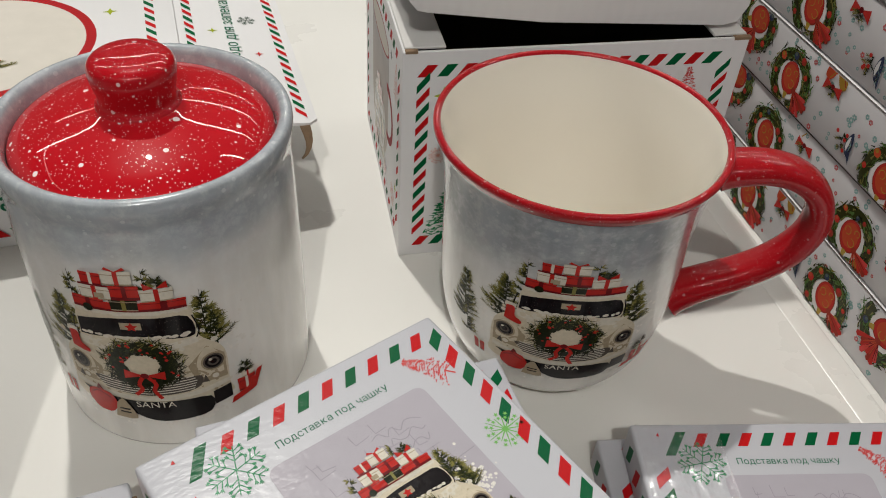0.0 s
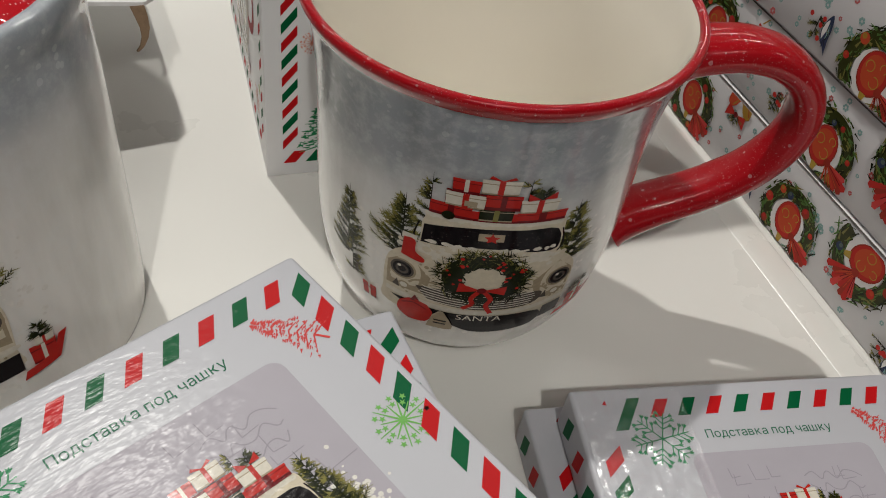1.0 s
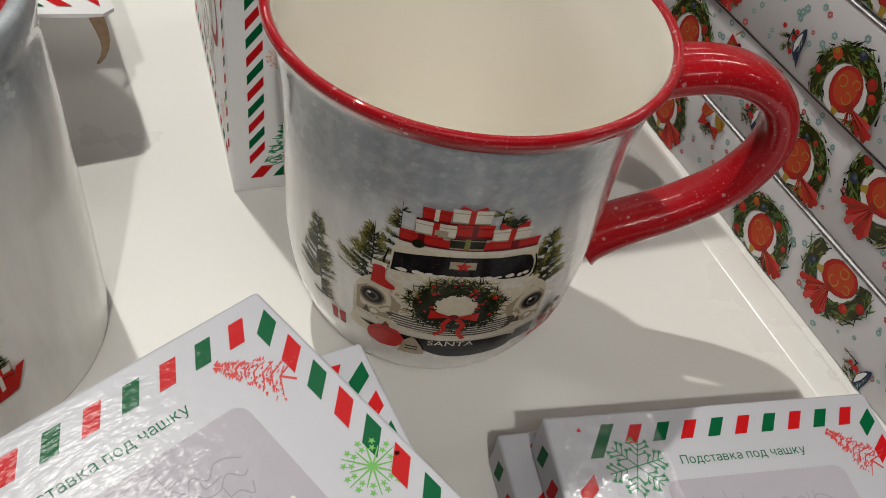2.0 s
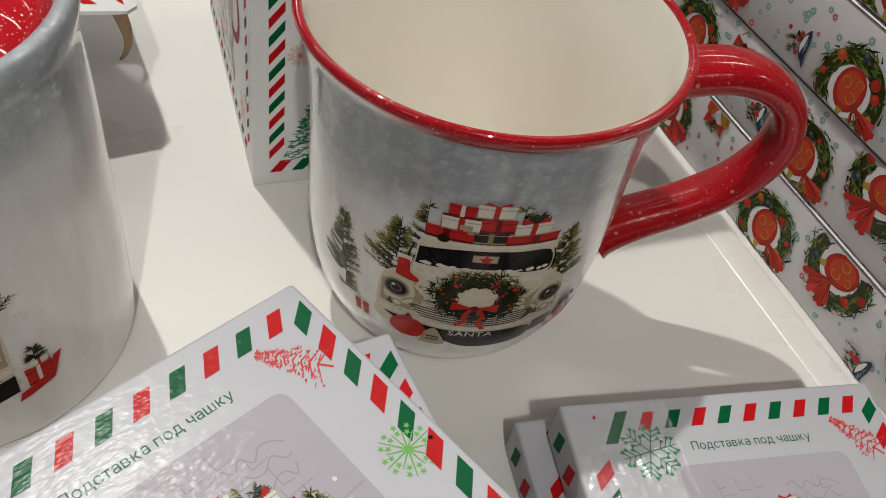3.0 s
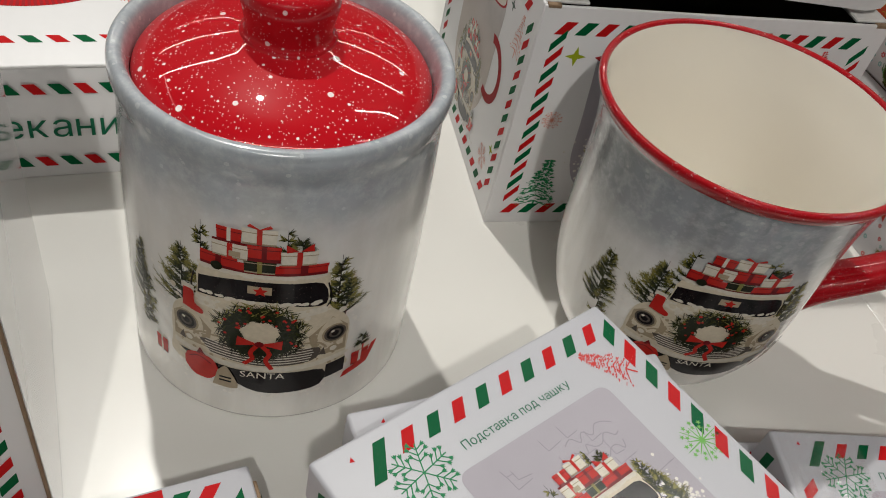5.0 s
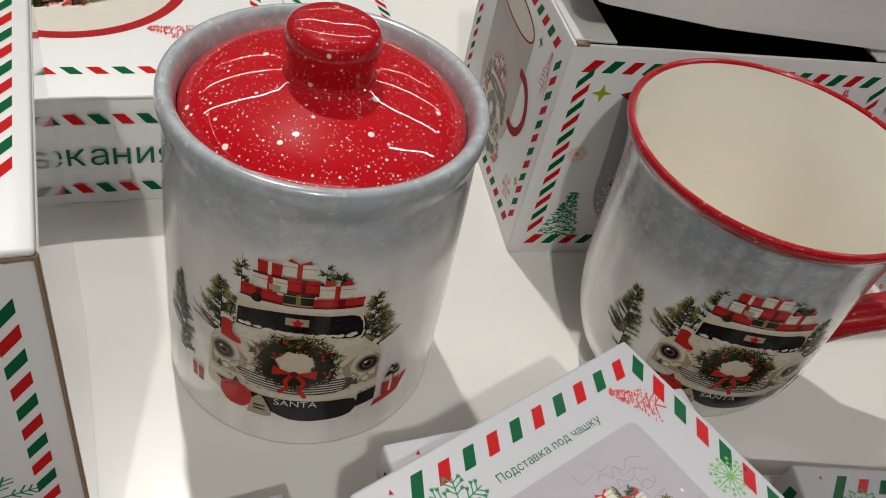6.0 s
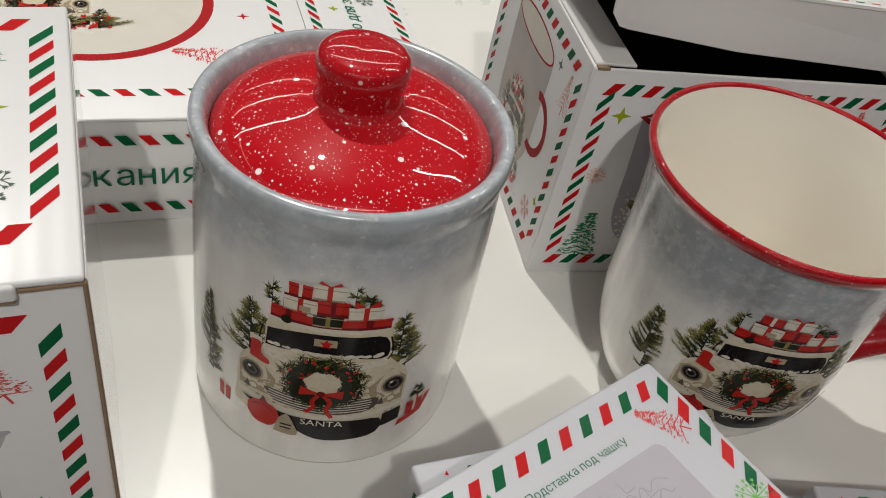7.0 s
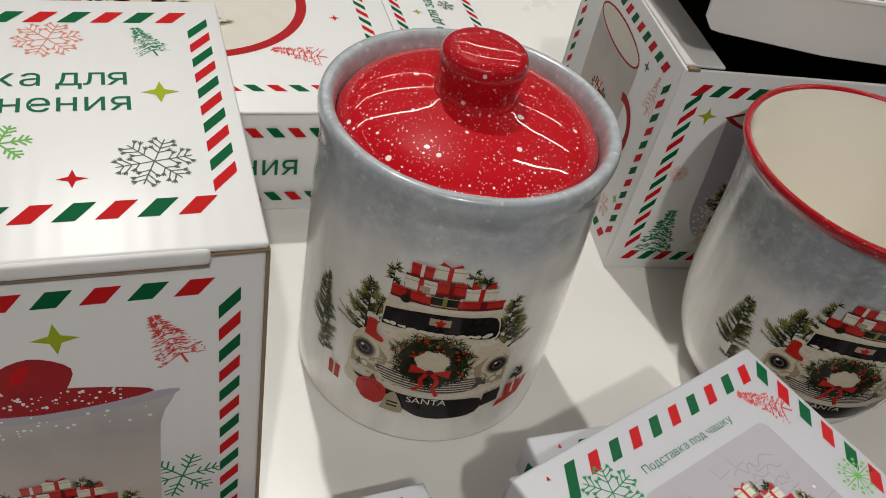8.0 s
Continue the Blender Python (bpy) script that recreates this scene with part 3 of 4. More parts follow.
    # parcels on the roof
    p.rect(-17, 71.4, 18.6, 75.2, "v_red")
    p.up()
    p.rect(-17, 71.4, 18.6, 72.3, "v_deep")
    p.parcel(-16.6, 72, 10, 4.4, "v_red", "v_deep", False)
    p.parcel(-4.4, 72, 8.4, 5.0, "v_fir", "v_fir_light", False)
    p.parcel(5.4, 72.2, 13, 3.4, "v_red", "v_deep", False)
    p.rect(-13.4, 76.4, 5.4, 82.2, "v_deep")
    p.up()
    p.parcel(-13.2, 76.2, 9.6, 5.2, "v_snow", "v_red", False)
    p.parcel(-3.4, 77.2, 8.6, 5.0, "v_red", "v_deep", False)
    p.parcel(5.6, 75.6, 9.6, 5.0, "v_snow", "v_red", False)
    p.parcel(-12, 82.2, 6.6, 4.6, "v_red", "v_snow", False)
    p.parcel(-5.0, 82.6, 9.0, 5.4, "v_snow", "v_red")
    p.rect(-8.6, 77.0, -5.4, 79.0, "v_tan")
    p.fir(11, 80.6, 6, 4.4, 90, ("v_fir", "v_fir_mid"))
    p.up()
    p.poly([(10, 81), (6.6, 83.4), (6.8, 80.4)], "v_red")
    p.poly([(10.6, 81), (14, 83.6), (14.2, 80.8)], "v_red")
    p.disc(-12, 72.2, 1.7, "v_fir", 10)
    # boot, sack, ball and presents
    p.poly(smooth_line([(-22.6, 58), (-19.4, 58), (-19, 53), (-16.4, 50.8), (-17, 48.8), (-23, 50)], 3), "v_red")
    p.rect(-23.2, 57.4, -19, 60, "v_snow")
    p.disc(-17.4, 23.6, 5.8, "v_red", 20, 6.2, 0.05)
    p.poly([(-19, 29), (-17.6, 32.4), (-15.8, 29)], "v_deep")
    p.up()
    p.curve([(-21.5, 26), (-18, 28), (-14, 26)], 0.5, "v_deep")
    p.poly(smooth_line([(-12, 24), (-9.6, 27), (-7.6, 24), (-5.6, 16.6), (-13.6, 16.2)], 3), "v_tan")
    p.up()
    for k in range(2):
        p.rect(-11.4, 19.0 + 1.8 * k, -7.6, 19.8 + 1.8 * k, "v_black")
    p.parcel(30.4, 22, 6.4, 7.0, "v_red", "v_snow", False)
    p.poly([(27, 17.6), (37, 20.4), (40.4, 29.5), (38, 29), (36, 23.6), (28, 20.8)], "v_red")
    p.parcel(32, 28.6, 4.6, 4.0, "v_snow", "v_red", False)
    p.fir(33.6, 31, 6, 6, 90, ("v_fir", "v_fir_mid"))
    p.up()
    # the load on the roof stands a little taller
    back = base.inverted()
    for i in range(first, len(p.polys)):
        pts, ink, level = p.polys[i]
        raised = []
        for x, y in pts:
            q = back @ Vector((x, y, 1))
            q = base @ Vector((q.x, q.y + max(0.0, q.y - 72) * 0.06, 1))
            raised.append((q.x, q.y))
        p.polys[i] = (raised, ink, level)

# ---- the table and an unseen room added round it ----
def slab(name, x0, x1, y0, y1, z0, z1, mat, label, bevel=0.0):
    bm = block(x0, x1, y0, y1, z0, z1, bevel)
    ob = part(name, bm, mat, None)
    return tagged(ob, label, kind="structure")


slab("table_top", -0.75, 0.75, -0.06, 0.95, -0.03, 0.0, MAT["table"], "white laminate shop table with faint scuffs and specks", 0.002)
slab("table_base", -0.70, 0.70, -0.02, 0.90, -0.85, -0.032, MAT["wall"], "plain white base under the shop table")
# unseen room, added to enclose reflections and kept dark to limit bounce
slab("floor", -3.0, 4.0, -2.0, 7.0, -0.90, -0.85, MAT["floor"], "plain grey floor, unseen, added to close the room")
slab("ceiling", -3.0, 4.0, -2.0, 7.0, 2.0, 2.05, MAT["ceiling"], "plain dark ceiling, unseen, added to close the room")
slab("wall_north", -3.0, 4.0, 7.0, 7.1, -0.90, 2.05, MAT["wall"], "plain grey wall, unseen, added to close the room")
slab("wall_south", -3.0, 4.0, -2.1, -2.0, -0.90, 2.05, MAT["wall"], "plain grey wall, unseen, added to close the room")
slab("wall_west", -3.1, -3.0, -2.1, 7.1, -0.90, 2.05, MAT["wall"], "plain grey wall, unseen, added to close the room")
slab("wall_east", 4.0, 4.1, -2.1, 7.1, -0.90, 2.05, MAT["wall"], "plain grey wall, unseen, added to close the room")

# a low rounded bead along the table's side, under the gift boxes
SIDE = Vector((0.2206, -0.9754, 0))
OUT = Vector((0.9754, 0.2206, 0))
side_start = Vector((0.0955, 0.612, 0))
bead = []
for k in range(13):
    a = math.pi * k / 12
    bead.append((-0.0065 * math.cos(a), 0.0008 * math.sin(a) - 0.0002))
bv = [side_start + SIDE * s + OUT * (x - 0.0095) + Vector((0, 0, z)) for s in (0, 0.62) for x, z in bead]
tagged(mesh_object("table_trim", bv, [(k, k + 1, 14 + k, 13 + k) for k in range(12)], MAT["table"], smooth=True), "low rounded white bead along the table edge", kind="structure")


# ---- storage jar ----
def profile_radius(profile):
    pts = sorted((z, r) for r, z in profile)
    zs, rs = [z for z, r in pts], [r for z, r in pts]
    return lambda z: float(np.interp(z, zs, rs))


def round_place(radius, spin):
    def place(u, v, h):
        r = radius(v)
        a = u / 0.0478 + spin
        return ((r + h) * math.cos(a), (r + h) * math.sin(a), v)
    return place


JAR = thing("storage_jar", pose(-0.1048, 0.2363, 0), "grey and white ceramic storage jar with speckled red lid", "jar")
outer = smooth_line([(0.0484, 0.0010), (0.0489, 0.003), (0.0489, 0.03), (0.0486, 0.07), (0.0479, 0.094), (0.0476, 0.1005), (0.0478, 0.1040), (0.0486, 0.1075), (0.0492, 0.1110), (0.0489, 0.1138), (0.0478, 0.1150), (0.0462, 0.1150), (0.0449, 0.1141), (0.0440, 0.1122), (0.0434, 0.1095), (0.0432, 0.107)], 5)
inner = [(0.0429, 0.10), (0.0429, 0.006), (0.0, 0.005)]
revolve("body", [(0.0, 0.0009), (0.0460, 0.0009)] + outer + inner, MAT["jar"], JAR, 128)
revolve("foot_ring", smooth_line([(0.0420, 0.0), (0.0458, 0.0), (0.0463, 0.0004), (0.0463, 0.0012), (0.0440, 0.0014)], 3), MAT["foot"], JAR, 96)
jar_r = profile_radius([q for q in outer if q[1] < 0.10 and q[0] > 0.046])
art = Print(11)
van(art)
art.put("printed_picture", JAR, round_place(jar_r, radians(-90)), 1.6, "printed snowy van with wreath and presents")
LID = revolve("lid", smooth_line([(0.0, 0.1206), (0.0100, 0.1206), (0.0130, 0.1200), (0.0160, 0.1193), (0.0205, 0.1184), (0.0260, 0.1172), (0.0315, 0.1157), (0.0362, 0.1140), (0.0400, 0.1118), (0.0422, 0.1096), (0.0431, 0.1076), (0.0429, 0.1060)], 5) + [(0.0, 0.1056)], MAT["red"], JAR, 112, "domed red lid with white specks")
revolve("knob", smooth_line([(0.0140, 0.1190), (0.0135, 0.1204), (0.0125, 0.1213), (0.0124, 0.1235), (0.0130, 0.1265), (0.0137, 0.1298), (0.0138, 0.1325), (0.0130, 0.1348), (0.0108, 0.1363), (0.0070, 0.1370), (0.0030, 0.1372), (0.0, 0.1372)], 5), MAT["redknob"], LID, 64, "rounded red knob")

# ---- mug ----
MUG = thing("mug", pose(0.0441, 0.2484, 0), "large white and grey mug with red rim and handle", "mug")
mo = smooth_line([(0.0300, 0.0016), (0.0318, 0.0030), (0.0340, 0.0055), (0.0390, 0.0125), (0.0434, 0.0240), (0.0460, 0.0400), (0.0466, 0.0580), (0.0469, 0.0760), (0.0480, 0.0920), (0.0498, 0.1030), (0.0509, 0.1066)], 5)
revolve("body", [(0.0, 0.0030), (0.0270, 0.0030), (0.0280, 0.0012)] + mo, MAT["mug"], MUG, 128)
revolve("foot_ring", smooth_line([(0.0272, 0.0014), (0.0276, 0.0), (0.0298, 0.0), (0.0303, 0.0018)], 3), MAT["foot"], MUG, 80)
revolve("rim", smooth_line([(0.0511, 0.1064), (0.0519, 0.1078), (0.0526, 0.1094), (0.0524, 0.1106), (0.0516, 0.1112), (0.0507, 0.1111), (0.0501, 0.1105), (0.0499, 0.1100)], 5), MAT["redrim"], MUG, 128, "glossy red rim")
revolve("lining", smooth_line([(0.0499, 0.1101), (0.0490, 0.1070), (0.0478, 0.1010), (0.0458, 0.0900), (0.0446, 0.0740), (0.0442, 0.0560), (0.0436, 0.0400), (0.0412, 0.0240), (0.0360, 0.0130), (0.0250, 0.0080), (0.0, 0.0070)], 5), MAT["cream"], MUG, 112, "cream glazed inside")
mug_r = profile_radius(mo)
art = Print(12)
van(art)
for i, (pts, ink, level) in enumerate(art.polys):
    art.polys[i] = ([(u, (v - 24) * 0.83 + 33) for u, v in pts], ink, level)
art.put("printed_picture", MUG, round_place(mug_r, radians(-93.6)), 1.6, "printed snowy van with wreath and presents")


def handle(parent):
    path = smooth_line([(0.0505, 0.0968), (0.0560, 0.0982), (0.0670, 0.0997), (0.0780, 0.0978), (0.0872, 0.0915), (0.0918, 0.0812), (0.0903, 0.0698), (0.0830, 0.0585), (0.0715, 0.0492), (0.0590, 0.0418), (0.0505, 0.0362), (0.0470, 0.0338)], 6)
    verts, faces, n = [], [], 20
    for i, (r, z) in enumerate(path):
        a, b = path[max(0, i - 1)], path[min(len(path) - 1, i + 1)]
        t = Vector((b[0] - a[0], 0, b[1] - a[1])).normalized()
        side = Vector((0, 1, 0))
        up = side.cross(t)
        q = i / (len(path) - 1)
        wide = 0.0078 + 0.0024 * abs(2 * q - 1) ** 3
        thick = 0.0048 + 0.0012 * (1 - q) ** 4 + 0.0036 * q ** 6
        for k in range(n):
            c, s = math.cos(2 * math.pi * k / n), math.sin(2 * math.pi * k / n)
            verts.append(Vector((r, 0, z)) + side * (wide * math.copysign(abs(c) ** 0.8, c)) + up * (thick * math.copysign(abs(s) ** 0.9, s)))
    for i in range(len(path) - 1):
        for k in range(n):
            faces.append((i * n + k, i * n + (k + 1) % n, (i + 1) * n + (k + 1) % n, (i + 1) * n + k))
    turn = Matrix.Rotation(radians(-5), 3, "Z")
    return mesh_object("handle", [turn @ v for v in verts], faces, MAT["redrim"], parent, "glossy red loop handle", smooth=True)


handle(MUG)


# ---- coaster boxes ----
def film_sheet(parent, span, z, mat, crumple, seed):
    """Clear film lying on a box, crumpled into small facets that fall over its side edge."""
    x0, x1, y0, y1 = span
    nx, ny = (22, 64) if crumple else (2, 2)
    verts, faces = [], []
    for j in range(ny + 1):
        for i in range(nx + 1):
            x, y = x0 + (x1 - x0) * i / nx, y0 + (y1 - y0) * j / ny
            lift = 0.0004
            if crumple:
                lift += crumple * (0.6 + noise.noise(Vector((x * 210, y * 120, seed))) + 0.7 * noise.noise(Vector((x * 520, y * 430, seed))))
                lift = max(0.0003, lift) * (1 - (i / nx) ** 6)
            verts.append((x, y, z + max(0.0003, lift)))
    for j in range(ny):
        for i in range(nx):
            a = j * (nx + 1) + i
            faces += [(a, a + 1, a + nx + 2), (a, a + nx + 2, a + nx + 1)] if (i + j) % 2 else [(a, a + 1, a + nx + 1), (a + 1, a + nx + 2, a + nx + 1)]
    return mesh_object("film_wrap", verts, faces, mat, parent, "clear crinkled plastic film")


def coaster_box(m, label, size=98.0, high=15.0, seed=3, film=None, film_kind="film"):
    """A flat square carton in clear film; its origin is the back left corner of its foot, y to the front is negative."""
    s, h = size / 1000, high / 1000
    ob = thing("coaster_box", m, label, "box", "coaster boxes")
    part("carton", block(0, s, -s, 0, 0, h, 0.0011, 3), MAT["wrapped"], ob, smooth=True)
    if film:
        wrap = film_sheet(ob, film, h, MAT[film_kind], 0.0009 if film_kind == "creased" else 0.0, seed)
        wrap.visible_shadow = False
    p = Print(seed)
    for k in range(10):
        u, ink = 15.9 + 8.0 * k, ("green", "red")[k % 2]
        a, c = (3.3, 6.4) if k == 0 else (2.6, 2.9)
        p.poly([(u - 3.6 - (2.6 if k == 0 else 0), size - 7 - c), (u - (2.6 if k == 0 else 0), size - 7 - c), (u + 3.3, size - 7 + a), (u - 0.3, size - 7 + a)], ink)
        p.poly([(u - 3.6, 4), (u, 4), (u + 3.3, 9.5), (u - 0.3, 9.5)], ink)
    for k in range(10):
        v, ink = size - 9.5 - 8.35 * k, ("green", "red")[k % 2]
        p.poly([(91.0, v - 4.6), (96.0, v - 0.2), (96.0, v + 4.2), (91.0, v - 0.2)], ink)
        if k:
            p.poly([(4.4, v - 8.6), (9.4, v - 4.2), (9.4, v + 0.2), (4.4, v - 4.2)], ink)
    p.poly([(8.2, size - 5.2), (9.2, size - 4.0), (9.4, size - 5.6)], "red")
    p.at().text("Подставка под чашку", 34, size - 17.2, 36.5, "text")
    p.at(89.5, size - 22.6, 41).sketch_tree(15.5, "sketch_red", 260)
    p.at().snowflake(21.6, size - 16.6, 8.0, "sketch_green", 0.32, True)
    p.at().burst(89.2, size - 48.2, 6.4, "leaf")
    p.star(13, 40, 2.4, "red")
    p.burst(15, 18, 6, "leaf")
    corners = []
    for cx, cy, a0 in ((75.9, size - 24.5, 0), (30.6, size - 24.5, 90), (30.6, 16, 180), (75.9, 16, 270)):
        corners += [(cx + 3 * math.cos(radians(a0 + 18 * j)), cy + 3 * math.sin(radians(a0 + 18 * j))) for j in range(6)]
    p.poly(corners, "lilac")
    p.up()
    for k in range(26):
        x, y = p.rnd.uniform(29, 72), p.rnd.uniform(40, 70)
        p.line(x, y, x + p.rnd.uniform(2, 7), y + p.rnd.uniform(-0.6, 0.6), 0.25, "lilac_dark")
        p.line(x, y, x + p.rnd.uniform(-0.5, 0.5), y + p.rnd.uniform(2, 5), 0.25, "lilac_dark")
    for k in range(3):
        p.curve([(56 + 5 * math.sin(j + k) * 0.15 + j * 1.9, 68 - k * 3.6 + 1.3 * math.sin(j * 2.2 + k)) for j in range(9)], 0.3, "lilac_dark")
    p.up()
    p.at(54.5, 9.4, 0, 0.62, 0.62)
    van(p, False)
    p.at().put("printed_cover", ob, sheet((0, -s, h), (1, 0, 0), (0, 1, 0)), 0, "air-mail border, lettering and van picture", step=0.000005, rise=0.00008, clamp=(1, 1, size - 1, size - 1))
    q = Print(seed + 1)
    for k in range(9):
        u = 5.5 + 9.9 * k
        q.poly([(u, 2.6), (u + 4.2, 5.2), (u + 4.2, high - 2.4), (u, high - 5.0)], ("green", "red")[k % 2])
    for name, o, a in (("front", (0, -s, 0), (1, 0, 0)), ("left", (0, 0, 0), (0, -1, 0)), ("right", (s, -s, 0), (0, 1, 0)), ("back", (s, 0, 0), (-1, 0, 0))):
        q.put("printed_edge", ob, sheet(o, a, (0, 0, 1)), 0, rise=0.00008)
    return ob


def laid(x, y, z, turn):
    return pose(x, y, z, 0, 0, turn)


# pile between the jar and the mug: each box turned a little differently
for k, (x, y, turn) in enumerate(((-0.080, 0.150, 24), (-0.078, 0.146, 29), (-0.079, 0.148, 26), (-0.0772, 0.1522, 19.0))):
    coaster_box(laid(x, y, 0.0150 * k, turn), "white coaster box with green and red stripes in a pile", seed=20 + 3 * k)
coaster_box(laid(-0.0858, 0.1273, 0.0602, 37.5), "film-wrapped coaster box lying askew on top of a pile", seed=40, film=(0.0015, 0.0968, -0.0968, -0.0015))
coaster_box(laid(0.0565, 0.1850, 0.0, 4.5), "white coaster box under another, edges crushed", seed=43)
coaster_box(laid(0.0650, 0.1804, 0.0155, 2.8), "film-wrapped coaster box with van picture on a short pile", seed=46, film=(0.0012, 0.031, -0.0972, -0.0010), film_kind="creased")


# ---- box of the storage jar ----
def jar_carton():
    w, d, h = 0.100, 0.102, 0.137
    ob = thing("jar_box", pose(-0.1515, 0.1363, 0, 0, 0, 19.5), "tall white jar box with striped border and closed lid", "box")
    part("carton", block(-w, 0, 0, d, 0, h - 0.0012, 0.0008, 2), MAT["card"], ob, smooth=True)
    part("lid", block(-w - 0.0004, 0.0002, -0.0008, d, h - 0.0018, h, 0.0008, 2), MAT["card"], ob, smooth=True)
    part("lid_fold", block(-w - 0.0004, -0.0118, -0.0016, 0.0008, h - 0.0046, h - 0.0003, 0.0011, 3), MAT["card"], ob, smooth=True)
    part("lid_tuck_edge", block(-w + 0.002, -0.0122, -0.0011, 0.0006, h - 0.0053, h - 0.0044, 0.0002, 1), MAT["kraft"], ob, "raw brown board edge under the lid")
    part("corner_tear", block(-0.0120, 0.0003, -0.0007, 0.0010, h - 0.0031, h - 0.0020, 0.0003, 1, 0.0003), MAT["kraft"], ob, "torn brown board under the lid corner")
    part("corner_edge", block(-0.0004, 0.0005, -0.0006, 0.0009, 0.0005, h - 0.002, 0.0003, 1), MAT["kraft"], ob, "torn brown corrugated corner")
    p = Print(51)
    p.at(-3.5, 6).stripes(104, 93, 4, 5.6, 8.5, 0.55, 0.75)
    p.at().text("Банка для", 26.5, 59.5, 48, "text")
    p.text("хранения", 28, 48.7, 47, "text")
    p.star(82, 56, 4.6, "lime")
    p.star(62, 23.6, 3.2, "red")
    p.snowflake(79, 28.5, 8.4, "slate", 0.3, True)
    p.snowflake(56, 81, 8, "soft_red", 0.28, True)
    p.at(82, 74, 20).sketch_tree(14, "sketch_green")
    p.at().snowflake(47, 37, 7, "leaf", 0.5)
    p.snowflake(18, 30, 9, "sketch_green", 0.5)
    p.at(18, 72, -12).sketch_tree(15, "sketch_red")
    p.at().put("printed_top", ob, sheet((-w, 0, h), (1, 0, 0), (0, 1, 0)), 0, "air-mail border, lettering and snowflakes", rise=0.00008)
    q = Print(52)
    q.at(0, 3).stripes(100, 130, 5.5, 4.8, 9.0, 0.55, 0.75)
    q.at().star(56, 113, 5, "lime")
    q.at(82, 102, 22).sketch_tree(17, "sketch_red", 300)
    q.at().snowflake(80, 53, 10, "sketch_green", 0.5)
    q.snowflake(18, 112, 8, "sketch_green", 0.5)
    q.at(20, 40, -10).sketch_tree(15, "sketch_green")
    q.at()
    # the pictured jar
    q.poly(smooth_line([(22, 91), (26, 84), (27, 40), (28, 14), (50, 11), (72, 14), (74, 40), (75.6, 78), (78, 91), (50, 87)], 4), "photo")
    q.up()
    q.poly(smooth_line([(22, 91.5), (23.4, 88.4), (50, 84.6), (76.6, 88.4), (78, 91.5), (50, 88)], 4), "lilac")
    q.poly(smooth_line([(25, 91.5), (50, 87.5), (75, 91.5), (58, 96), (42, 96)], 4), "rimred")
    q.poly(smooth_line([(44, 95), (42, 103), (50, 107.5), (58, 103), (56, 95)], 4), "rimred")
    q.up()
    for k in range(70):
        q.disc(q.rnd.uniform(30, 70), q.rnd.uniform(89.5, 95), q.rnd.uniform(0.15, 0.5), "white", 6)
    for k in range(26):
        q.disc(q.rnd.uniform(27, 74), q.rnd.uniform(80, 87), q.rnd.uniform(0.25, 0.6), "white", 7)
    q.poly(smooth_line([(45, 99), (46.5, 104), (50, 105.4), (48, 100)], 3), "red")
    q.up()
    q.at(50, -4, 0, 0.72, 0.72)
    van(q, False)
    q.at().put("printed_front", ob, sheet((-w, 0, 0), (1, 0, 0), (0, 0, 1)), 0, "air-mail border and picture of the jar", step=0.000005, rise=0.00008)
    part("side_film", block(0.0, 0.0006, 0.0012, d - 0.0012, 0.001, h - 0.003, 0.0002, 1), MAT["gloss"], ob, "glossy film over the plain side")
    return ob


jar_carton()


